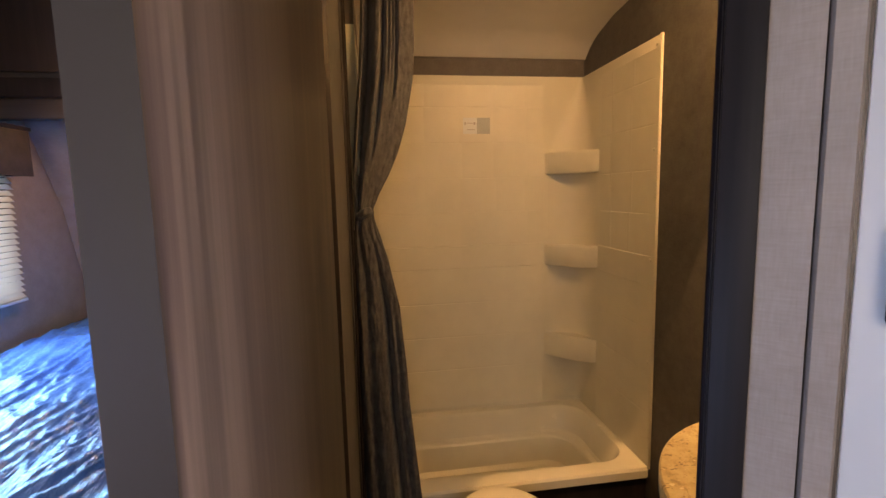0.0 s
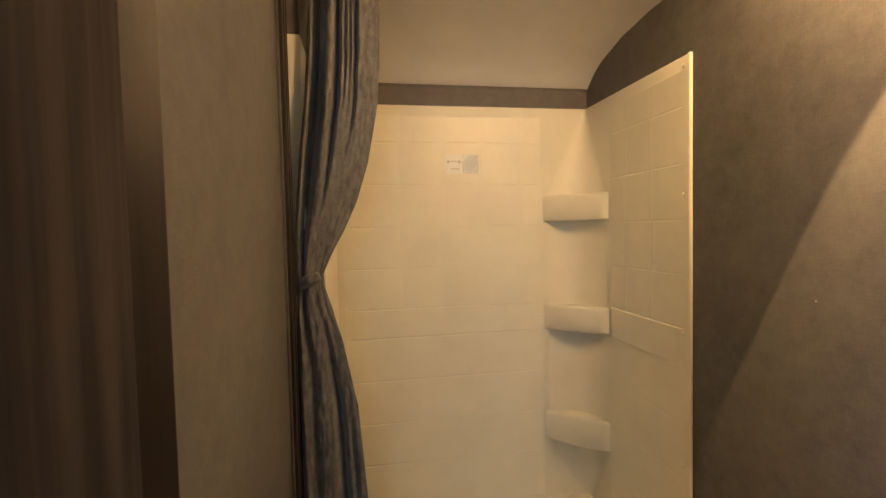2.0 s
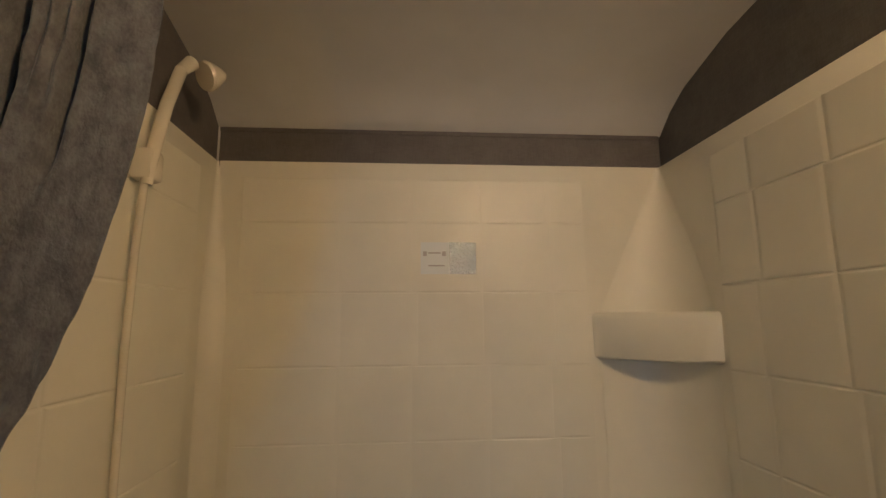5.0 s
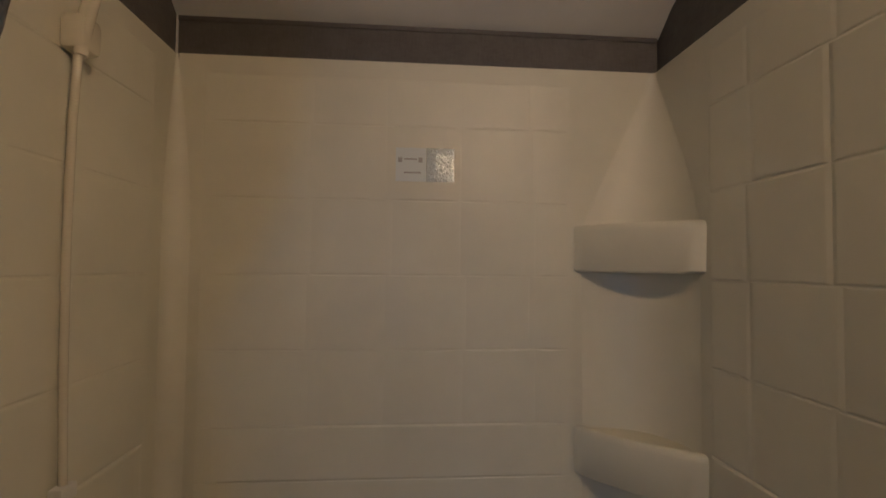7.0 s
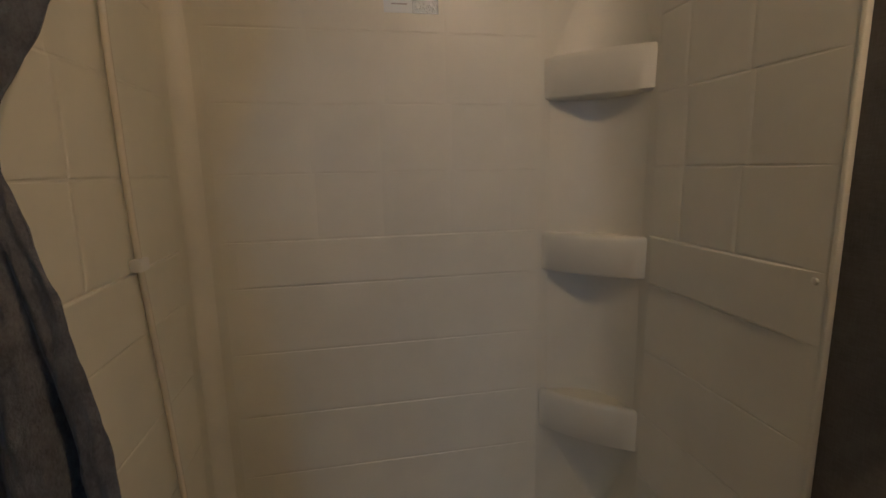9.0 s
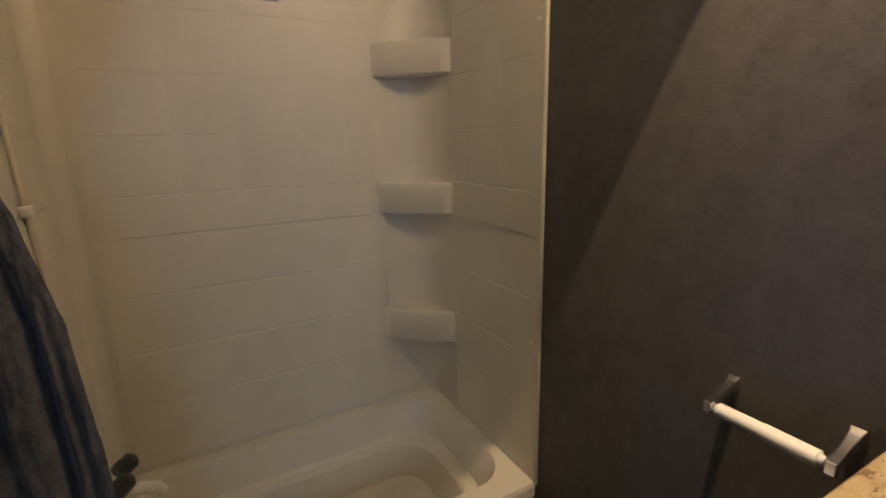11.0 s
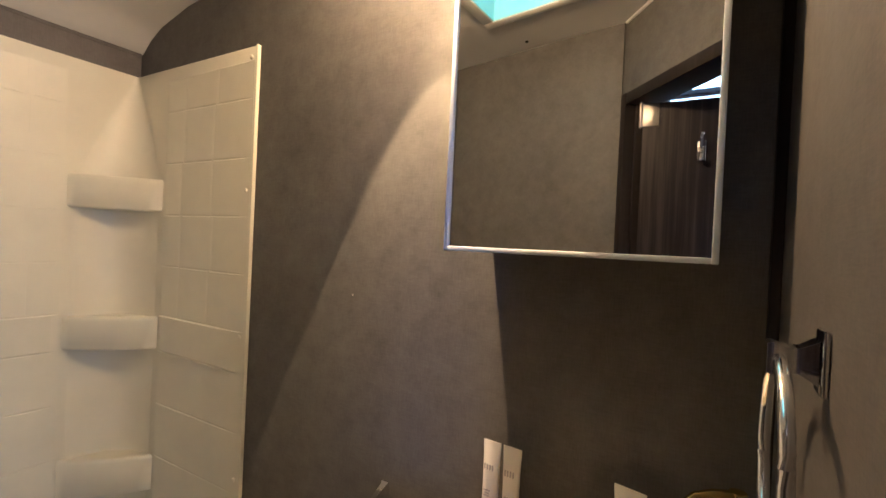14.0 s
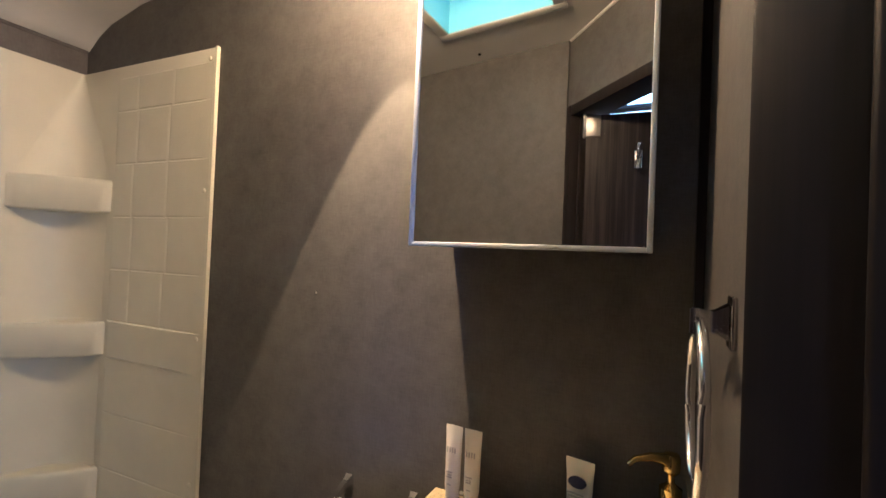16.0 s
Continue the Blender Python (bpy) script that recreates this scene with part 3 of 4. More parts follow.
part("hose", pipe(bmesh.new(), [(-0.940, -0.292, 1.700), (-0.946, -0.290, 1.60), (-0.950, -0.286, 1.45), (-0.952, -0.279, 1.27), (-0.952, -0.272, 1.127), (-0.952, -0.240, 0.90), (-0.950, -0.224, 0.70), (-0.944, -0.216, 0.50)], 0.0052, 12), CREAM, shower, "plain white shower hose")
part("hose_clip", boxed((-0.9605, -0.288, 1.115), (-0.942, -0.258, 1.135), 0.003), WHITE, shower)


# ---- cloth ----
# folds: place across the cloth, width, depth, and the heights between which each one runs
SHOWER_FOLDS = ((0.0, 0.06, 1.2, 0.0, 3.0), (0.16, 0.085, 2.4, 1.24, 3.0), (0.43, 0.036, 1.9, 1.57, 3.0), (0.535, 0.020, 0.8, 1.80, 3.0), (0.60, 0.020, 0.8, 1.78, 3.0), (0.675, 0.026, 1.5, 1.72, 3.0),
                (0.24, 0.10, 0.8, 0.0, 1.15), (0.66, 0.075, 1.5, 0.0, 1.08), (0.83, 0.05, 0.5, 0.0, 0.92))
DRAPE_FOLDS = ((0.0, 0.05, 0.6, 0.0, 3.0), (0.24, 0.040, 1.6, 0.0, 3.0), (0.50, 0.036, 1.5, 0.0, 3.0), (0.74, 0.030, 1.2, 0.0, 3.0))


def hanging(zs, lefts, rights, y, folds, depth, seed, valleys, leans, bulge=0.0, rows=90, cols=150, thick=0.0016):
    """Pleated cloth between two outlines, gathered where the outlines draw together."""
    bm = bmesh.new()
    rnd = random.Random(seed)
    ph = [rnd.uniform(0, 6.3) for _ in range(6)]
    widest = max(b - a for a, b in zip(lefts, rights))
    order = np.argsort(zs)
    zz, ll, rr = np.array(zs)[order], np.array(lefts)[order], np.array(rights)[order]
    grid = []
    for j in range(rows + 1):
        z = zz[0] + (zz[-1] - zz[0]) * j / rows
        a, b = float(np.interp(z, zz, ll)), float(np.interp(z, zz, rr))
        open_ = (b - a) / widest
        row = []
        for i in range(cols + 1):
            u = i / cols
            d = depth * (0.35 + 0.65 * open_)
            sway = 0.012 * math.sin(z * 4 + ph[0])
            # broad panels of cloth between a few narrow, deep folds
            w = 0.35 * math.sin(2 * math.pi * folds * 0.5 * u + ph[1] + 0.4 * math.sin(z * 3 + ph[2]))
            w -= bulge * math.sin(math.pi * u) * open_
            for at, wide, deep, low, high in valleys:
                w += deep * float(np.interp(z, (low - 0.14, low + 0.06, high - 0.06, high + 0.14), (0.0, 1.0, 1.0, 0.0))) * math.exp(-((u - at - sway) / wide) ** 2)
            x = a + (b - a) * u
            crease = noise.noise(Vector((u * 9, z * 14, seed))) * 0.004 * (1.5 - open_)
            crease += noise.noise(Vector((u * 20 * open_, z * 30, seed + 3))) * 0.0030
            crease += noise.noise(Vector((u * 14, z * 55, seed + 5))) * 0.0018
            lean = float(np.interp(z, (0.7, 1.45), leans)) * u
            row.append(bm.verts.new((x, y - lean + d * w + crease, z)))
        grid.append(row)
    for r0, r1 in zip(grid, grid[1:]):
        for i in range(cols):
            bm.faces.new((r0[i], r0[i + 1], r1[i + 1], r1[i]))
    bmesh.ops.recalc_face_normals(bm, faces=bm.faces)
    bmesh.ops.solidify(bm, geom=list(bm.faces), thickness=thick)
    return bm


curtain = thing("shower_curtain", (-0.95, -0.59, 0.2), "grey patterned shower curtain tied back at the wall", "curtain")
part("cloth", hanging([2.005, 1.89, 1.78, 1.68, 1.55, 1.46, 1.40, 1.345, 1.30, 1.27, 1.235, 1.15, 1.0, 0.82, 0.70, 0.374, 0.22],
                      [-0.940, -0.942, -0.948, -0.957, -0.972, -0.980, -0.984, -0.983, -0.980, -0.981, -0.985, -0.987, -0.990, -0.990, -0.990, -0.985, -0.985],
                      [-0.785, -0.788, -0.790, -0.797, -0.822, -0.850, -0.878, -0.908, -0.928, -0.926, -0.915, -0.890, -0.860, -0.846, -0.840, -0.810, -0.80],
                      -0.600, 1.6, 0.025, 5, SHOWER_FOLDS, (0.014, -0.043), 1.0, 240, 200), CURTAIN, curtain, angle=80)
# the cloth is knotted round itself: a soft gathered roll at the waist
part("tie_back", loops(bmesh.new(), [[(-0.955 + (0.022 * k + 0.002 * math.sin(5 * a + z * 300)) * math.cos(a), -0.606 + (0.021 * k + 0.002 * math.sin(7 * a)) * math.sin(a), z + 0.009 * math.cos(a + 0.6)) for a in np.linspace(0, math.tau, 40, endpoint=False)]
                                      for k, z in ((0.86, 1.278), (1.0, 1.281), (1.05, 1.286), (1.05, 1.291), (0.98, 1.296), (0.86, 1.299))]), CURTAIN, curtain, angle=80)
track = thing("curtain_track", (-0.5, -0.592, 2.0), "white ceiling track for the shower curtain", "curtain track")
part("rail", boxed((-0.985, -0.600, 2.006), (-0.78, -0.584, 2.024), 0.002), CEIL, track)

# ---- toilet ----
toilet = thing("toilet", (-0.60, -0.86, 0), "almond plastic toilet with its lid closed", "toilet")
part("base", loops(bmesh.new(), [[(-0.60 + r * 0.8 * math.cos(a), -0.86 + r * math.sin(a), z) for a in np.linspace(0, math.tau, 28, endpoint=False)] for r, z in ((0.15, 0), (0.15, 0.03), (0.115, 0.06), (0.115, 0.2), (0.16, 0.32), (0.178, 0.385), (0.178, 0.40))]), CREAM, toilet)
part("seat", loops(bmesh.new(), [[(-0.60 + r * 0.82 * math.cos(a), -0.86 + r * math.sin(a), z) for a in np.linspace(0, math.tau, 36, endpoint=False)] for r, z in ((0.178, 0.402), (0.184, 0.406), (0.184, 0.416), (0.178, 0.420))]), CREAM, toilet)
part("lid", loops(bmesh.new(), [[(-0.60 + r * 0.82 * math.cos(a), -0.86 + r * math.sin(a), z) for a in np.linspace(0, math.tau, 36, endpoint=False)] for r, z in ((0.178, 0.422), (0.185, 0.426), (0.184, 0.436), (0.172, 0.444), (0.12, 0.449), (0.02, 0.451))]), CREAM, toilet)

# ---- vanity ----
TOP = 0.894
CX, CY, CR = -0.245, -1.488, 0.286


def counter_outline(inset=0.0):
    pts = [(0.004, FRONT + 0.002), (0.004, CY + CR - inset)]
    for a in np.linspace(90, 180, 19):
        pts.append((CX + (CR - inset) * math.cos(radians(a)), CY + (CR - inset) * math.sin(radians(a))))
    pts.append((CX - CR + inset, FRONT + 0.002))
    return pts


SX, SY, SA, SB = -0.240, -1.418, 0.134, 0.129    # sink centre and half sizes
bm = bmesh.new()
rim = [(SX + 0.9 * SA * math.cos(a), SY + 0.9 * SB * math.sin(a)) for a in np.linspace(0, math.tau, 40, endpoint=False)]
outer = [bm.verts.new((x, y, TOP)) for x, y in counter_outline(0.003)]
hole = [bm.verts.new((x, y, TOP)) for x, y in rim]
eo = [bm.edges.new((outer[i], outer[(i + 1) % len(outer)])) for i in range(len(outer))]
eh = [bm.edges.new((hole[i], hole[(i + 1) % len(hole)])) for i in range(len(hole))]
bmesh.ops.triangle_fill(bm, edges=eo + eh, use_beauty=True)
for ring_a, ring_b in (((0.003, TOP), (0.0, TOP - 0.003)), ((0.0, TOP - 0.003), (0.0, TOP - 0.034))):
    ra = [bm.verts.new((x, y, ring_a[1])) for x, y in counter_outline(ring_a[0])]
    rb = [bm.verts.new((x, y, ring_b[1])) for x, y in counter_outline(ring_b[0])]
    for i in range(len(ra)):
        j = (i + 1) % len(ra)
        bm.faces.new((ra[i], ra[j], rb[j], rb[i]))
bmesh.ops.remove_doubles(bm, verts=bm.verts, dist=0.0002)
counter = solo("vanity_counter", bm, GRANITE, "speckled beige granite-look counter with a rounded corner", "counter")
part("caulk_line", box(boxed((-0.004, -1.612, TOP), (0.0055, CY + CR - 0.05, TOP + 0.005), 0.002), (-0.53, FRONT, TOP), (-0.03, FRONT + 0.008, TOP + 0.005), 0.002), GRIME, counter, "grey caulk along the wall")
vanity = thing("vanity_cabinet", (-0.25, -1.45, 0), "dark wooden vanity cabinet under the counter", "cabinet")
part("body", prismed([(x * 0.94, y - 0.012 if y > FRONT + 0.05 else y) for x, y in counter_outline(0.03)], 0.08, TOP - 0.034), CABINET, vanity)
part("plinth", prismed([(x * 0.86, y - 0.03 if y > FRONT + 0.05 else y) for x, y in counter_outline(0.06)], 0.0, 0.08), TRIM, vanity)

sink = solo("sink", loops(bmesh.new(), [[(SX + ka * SA * math.cos(a), SY + ka * SB * math.sin(a), z) for a in np.linspace(0, math.tau, 40, endpoint=False)] for ka, z in
            ((0.98, TOP + 0.001), (1.0, TOP + 0.006), (0.97, TOP + 0.012), (0.90, TOP + 0.013), (0.83, TOP + 0.010), (0.78, TOP + 0.0), (0.74, TOP - 0.03), (0.66, TOP - 0.08), (0.48, TOP - 0.105), (0.12, TOP - 0.112))]), CREAM, "oval cream plastic sink in the counter", "sink", angle=70)
part("sink_drain", lathe(bmesh.new(), [(0.020, 0.0), (0.020, 0.003), (0.014, 0.002), (0.001, 0.001)], (SX, SY, TOP - 0.112), 20), CHROME, sink)

faucet = thing("sink_faucet", (-0.094, -1.496, TOP), "white plastic faucet with smoked acrylic knobs", "faucet")
part("deck", loops(bmesh.new(), [rounded(-0.122 + i, -1.564 + i, -0.066 - i, -1.428 - i, 0.024, z) for i, z in ((0, TOP + 0.0005), (0, TOP + 0.018), (0.004, TOP + 0.026), (0.012, TOP + 0.030))]), WHITE, faucet)
part("spout", pipe(bmesh.new(), [(-0.095, -1.500, TOP + 0.015), (-0.105, -1.500, TOP + 0.035), (-0.135, -1.492, TOP + 0.042), (-0.180, -1.480, TOP + 0.038), (-0.188, -1.478, TOP + 0.028)], [0.016, 0.014, 0.012, 0.010, 0.009]), WHITE, faucet)
for ky in (-1.466, -1.534):
    part("knob", lathe(bmesh.new(), [(0.010, 0.028), (0.012, 0.034), (0.020, 0.042), (0.0225, 0.056), (0.019, 0.070), (0.008, 0.077), (0.001, 0.078)], (-0.090, ky, TOP), 12), SMOKE, faucet, "smoked acrylic knob")


# ---- things on the counter ----
def squeeze_tube(name, place, wide, tall, cap, turn, label, category, group=""):
    """A soft tube standing on its cap: round at the foot, crimped flat at the top."""
    ob = thing(name, place, label, category, group)
    m = Matrix.Translation(place) @ pose(0, 0, 0, 0, 0, turn)
    rings = []
    for k in range(13):
        s = k / 12
        flat = s ** 1.6
        hw = wide * (0.40 + 0.10 * flat)
        hd = wide * 0.38 * (1 - flat) + 0.0012
        if s == 0:
            hw *= 0.9
        rings.append([m @ Vector((hd * math.cos(a), hw * math.sin(a), cap + (tall - cap - 0.008) * s)) for a in np.linspace(0, math.tau, 24, endpoint=False)])
    rings.append([m @ Vector((0.0010 * math.cos(a), wide * 0.50 * math.sin(a), tall)) for a in np.linspace(0, math.tau, 24, endpoint=False)])
    part("tube", loops(bmesh.new(), rings), TUBE, ob, angle=60)
    part("cap", turned(lathe(bmesh.new(), [(wide * 0.33, 0.0), (wide * 0.35, 0.002), (wide * 0.35, cap - 0.002), (wide * 0.33, cap)], (0, 0, 0), 20), m), TUBE, ob)
    return ob, m


for ty, tx in ((-1.251, -0.027), (-1.289, -0.031)):
    tb, m = squeeze_tube("lotion_tube", (tx, ty, TOP), 0.034, 0.135, 0.022, -6, "slim white toiletry tube with grey print", "toiletry tube", "slim tubes")
    bm = bmesh.new()
    for bz, bw in ((0.056, 0.012), (0.051, 0.009), (0.047, 0.011), (0.034, 0.008)):
        box(bm, (-0.0140, -bw / 2, bz), (-0.0128, bw / 2, bz + 0.0018))
    part("fine_print", turned(bm, m), INK, tb, "faint grey lines of print")
    bm = bmesh.new()
    for by in (-0.0075, -0.0025, 0.0025, 0.0075):
        box(bm, (-0.0108, by - 0.0014, 0.090), (-0.0092, by + 0.0006, 0.099))
    part("brand_mark", turned(bm, m), INK, tb, "thin grey mark")
bottle, m = squeeze_tube("hand_lotion", (-0.038, -1.472, TOP), 0.047, 0.126, 0.026, -14, "white hand lotion tube with dark blue mark", "lotion")
part("blue_mark", turned(loops(bmesh.new(), [[(-0.0118 + o, 0.0145 * k * math.cos(a), 0.094 + 0.009 * k * math.sin(a)) for a in np.linspace(0, math.tau, 20, endpoint=False)] for k, o in ((1, 0.004), (1, -0.0002), (0.97, -0.0006))]), m), BLUE_INK, bottle, "dark blue rounded mark")
bm = bmesh.new()
for bz, bw in ((0.078, 0.026), (0.073, 0.022), (0.066, 0.018), (0.060, 0.024)):
    box(bm, (-0.0170, -bw / 2, bz), (-0.0140, bw / 2, bz + 0.0016))
part("fine_print", turned(bm, m), INK, bottle)

pump = thing("soap_pump", (-0.044, -1.600, TOP), "polished brass soap pump bottle on the counter", "soap dispenser")
part("bottle", lathe(bmesh.new(), [(0.028, 0.0), (0.030, 0.004), (0.030, 0.075), (0.027, 0.088), (0.014, 0.097), (0.013, 0.104)], (-0.044, -1.600, TOP), 28), BRASS, pump)
part("collar", lathe(bmesh.new(), [(0.015, 0.100), (0.0155, 0.104), (0.0155, 0.116), (0.008, 0.121), (0.005, 0.124), (0.005, 0.138)], (-0.044, -1.600, TOP), 20), BRASS, pump)
part("nozzle", pipe(bmesh.new(), [(-0.045, -1.600, TOP + 0.150), (-0.052, -1.588, TOP + 0.159), (-0.060, -1.572, TOP + 0.161), (-0.072, -1.552, TOP + 0.158), (-0.078, -1.543, TOP + 0.150)], [0.009, 0.0085, 0.006, 0.0045, 0.004]), BRASS, pump)
part("pump_head", lathe(bmesh.new(), [(0.008, 0.136), (0.012, 0.141), (0.0125, 0.158), (0.010, 0.165), (0.001, 0.167)], (-0.044, -1.600, TOP), 20), BRASS, pump)

# ---- paper holder ----
holder = thing("paper_holder", (0.005, -1.085, 0.87), "chrome toilet paper holder with an empty white roller", "paper holder")
for py in (-1.008, -1.160):
    part("post", loops(bmesh.new(), [[(x, py + w, z + h) for w, h in ((-hw, -hh), (hw, -hh), (hw, hh), (-hw, hh))] for x, z, hw, hh in
         ((0.0055, 0.862, 0.0085, 0.013), (0.002, 0.862, 0.0085, 0.013), (-0.003, 0.861, 0.0065, 0.010), (-0.028, 0.853, 0.005, 0.007), (-0.046, 0.845, 0.0055, 0.008), (-0.058, 0.842, 0.0065, 0.010), (-0.061, 0.842, 0.005, 0.008))]), CHROME, holder)
part("roller", pipe(bmesh.new(), [(-0.052, -1.152, 0.842), (-0.052, -1.146, 0.842), (-0.052, -1.145, 0.842), (-0.052, -1.080, 0.842), (-0.052, -1.079, 0.842), (-0.052, -1.022, 0.842), (-0.052, -1.016, 0.842)], [0.006, 0.009, 0.0115, 0.0115, 0.0105, 0.0105, 0.006], 18), PURE, holder, "white plastic spring roller")

solo("wall_screw", turned(lathe(bmesh.new(), [(0.0022, 0.0), (0.002, 0.001), (0.0005, 0.0014)], (0, 0, 0), 10), pose(0.0055, -0.898, 1.241, 0, -90, 0)), NICKEL, "small bright screw head in the wall", "screw")

# ---- mirror cabinet ----
MX, MY0, MY1, MZ0, MZ1 = -0.105, -1.566, -1.184, 1.348, 1.832
cab = thing("mirror_cabinet", (0.0, (MY0 + MY1) / 2, MZ0), "framed mirror cabinet hung on the wall", "mirror cabinet")
part("case", boxed((MX + 0.016, MY0 + 0.002, MZ0 + 0.006), (0.0055, MY1 - 0.034, MZ1 - 0.006), 0.002), TRIM, cab, "dark cabinet case")
mdoor = part("mirror_door", boxed((MX + 0.003, MY0 + 0.006, MZ0 + 0.006), (MX + 0.0155, MY1 - 0.006, MZ1 - 0.006)), ALU, cab)
part("mirror_pane", boxed((MX + 0.001, MY0 + 0.007, MZ0 + 0.007), (MX + 0.0028, MY1 - 0.007, MZ1 - 0.007)), MIRROR, mdoor, "silvered mirror glass")
W_ = 0.0075
for lo, hi in (((MX - 0.003, MY0, MZ0), (MX + 0.0155, MY0 + W_, MZ1)), ((MX - 0.003, MY1 - W_, MZ0), (MX + 0.0155, MY1, MZ1)),
               ((MX - 0.003, MY0 + W_, MZ0), (MX + 0.0155, MY1 - W_, MZ0 + W_)), ((MX - 0.003, MY0 + W_, MZ1 - W_), (MX + 0.0155, MY1 - W_, MZ1))):
    part("frame_bar", boxed(lo, hi, 0.0015), ALU, mdoor, "pale grey frame")

# the mirror door stands a touch ajar, hinged on the side towards the tub
pivot = Vector((MX + 0.0155, MY1, 0)) - Vector((0, (MY0 + MY1) / 2, 0))
mdoor.matrix_basis = Matrix.Translation(pivot) @ pose(0, 0, 0, 0, 0, -0.9) @ Matrix.Translation(-pivot)

# ---- towel ring ----
RX, RZ = -0.315, 1.283
ring = thing("towel_ring", (RX, FRONT, RZ), "polished chrome towel ring on the wall", "towel ring")
part("back_plate", boxed((RX - 0.015, FRONT, RZ - 0.024), (RX + 0.015, FRONT + 0.005, RZ + 0.024), 0.002), CHROME, ring)
part("post", loops(bmesh.new(), [[(RX + w, y, RZ + h) for w, h in ((-hw, -hh), (hw, -hh), (hw, hh), (-hw, hh))] for y, hw, hh in
     ((FRONT + 0.006, 0.012, 0.016), (FRONT + 0.016, 0.009, 0.010), (FRONT + 0.024, 0.009, 0.009), (FRONT + 0.034, 0.011, 0.012), (FRONT + 0.037, 0.010, 0.011))]), CHROME, ring)
part("hoop", pipe(bmesh.new(), [(RX + 0.078 * math.sin(a), FRONT + 0.029, RZ - 0.078 + 0.078 * math.cos(a)) for a in np.linspace(0, math.tau, 49)], 0.0052, 12), CHROME, ring)

# ---- ceiling lamp and roof vent ----
fixture = thing("ceiling_light", (-0.124, LAMP_Y, LAMP_Z), "white twin-lens ceiling lamp, switched on", "ceiling lamp")
part("base", boxed((-0.205, LAMP_Y - 0.055, LAMP_Z + 0.003), (-0.045, LAMP_Y + 0.055, ceiling_height(LAMP_Y) + 0.004), 0.006), WHITE, fixture)
for lx in (-0.095, -0.155):
    part("lens", lathe(bmesh.new(), [(0.024, 0.003), (0.024, 0.0), (0.018, -0.001), (0.001, -0.0015)], (lx, LAMP_Y, LAMP_Z), 20, 1.0, 1.6), LENS, fixture, "glowing frosted lens")

VX0, VX1, VY0, VY1, VZ = -0.755, -0.395, -1.26, -0.91, 2.05
vent = thing("roof_vent", (-0.575, -1.085, VZ), "white roof vent, its lid tinted with the sky's blue", "roof vent")
for lo, hi in (((VX0 - 0.03, VY0 - 0.03, 0), (VX0 + 0.004, VY1 + 0.03, 0)), ((VX1 - 0.004, VY0 - 0.03, 0), (VX1 + 0.03, VY1 + 0.03, 0)),
               ((VX0 + 0.004, VY0 - 0.03, 0), (VX1 - 0.004, VY0 + 0.004, 0)), ((VX0 + 0.004, VY1 - 0.004, 0), (VX1 - 0.004, VY1 + 0.03, 0))):
    bm = boxed((lo[0], lo[1], -0.007), (hi[0], hi[1], 0.006), 0.003)
    for v in bm.verts:
        v.co.z += ceiling_height(v.co.y)
    part("flange", bm, WHITE, vent)
for lo, hi in (((VX0, VY0), (VX0 + 0.006, VY1)), ((VX1 - 0.006, VY0), (VX1, VY1)), ((VX0 + 0.006, VY0), (VX1 - 0.006, VY0 + 0.006)), ((VX0 + 0.006, VY1 - 0.006), (VX1 - 0.006, VY1))):
    bm = boxed((*lo, 2.0), (*hi, 2.27))
    for v in bm.verts:
        if v.co.z < 2.1:
            v.co.z = ceiling_height(v.co.y) - 0.004
    part("liner", bm, VENT_LINER, vent, "white plastic liner with the sky's cyan in its colour")
bm = bmesh.new()
loops(bm, [rounded(VX0 - 0.02 + i, VY0 - 0.02 + i, VX1 + 0.02 - i, VY1 + 0.02 - i, 0.03, z) for i, z in ((0, 2.262), (0, 2.30), (0.03, 2.325), (0.12, 2.335))], cap0=False)
part("lid", bm, VENT, vent, "translucent plastic lid with the sky's blue in its tint")
for lo, hi in (((VX0 + 0.006, VY0 + 0.006), (VX0 + 0.032, VY1 - 0.006)), ((VX1 - 0.032, VY0 + 0.006), (VX1 - 0.006, VY1 - 0.006)), ((VX0 + 0.032, VY0 + 0.006), (VX1 - 0.032, VY0 + 0.032)), ((VX0 + 0.032, VY1 - 0.032), (VX1 - 0.032, VY1 - 0.006))):
    part("inner_lip", boxed((*lo, 2.196), (*hi, 2.202), 0.001), VENT_LINER, vent)
part("crank_arm", pipe(bmesh.new(), [(-0.60, -1.22, 2.19), (-0.60, -1.13, 2.20), (-0.56, -1.06, 2.25)], 0.006), WHITE, vent)
part("crossbar", boxed((VX0 + 0.006, -1.235, 2.175), (VX1 - 0.006, -1.212, 2.190), 0.003), WHITE, vent)
solo("ceiling_plug", lathe(bmesh.new(), [(0.006, 0.0), (0.005, -0.004), (0.001, -0.005)], (-0.94, -0.946, ceiling_height(-0.946)), 12), TRIM, "small dark plug in the ceiling", "plug")

# ---- hall side ----
P1, P2 = on_wall(SPAN + 0.009, 0.096), on_wall(SPAN + 0.0625, 0.096)
structure("wall_hall_corner", prismed([P1, P2, on_wall(SPAN + 0.0625, 0.062), on_wall(SPAN + 0.009, 0.062)], 0, 2.3), LINEN_HALL, "taupe linen-look hall wall beside the door", "wall")
structure("trim_hall_corner", prismed([on_wall(SPAN + 0.064, 0.094), on_wall(SPAN + 0.066, 0.097), on_wall(SPAN + 0.081, 0.097), on_wall(SPAN + 0.083, 0.094), on_wall(SPAN + 0.083, 0.05), on_wall(SPAN + 0.064, 0.05)], 0, 2.3), LINEN_HALL, "taupe corner moulding in the hall", "trim")
Q2 = on_wall(SPAN + 0.0845, 0.094)
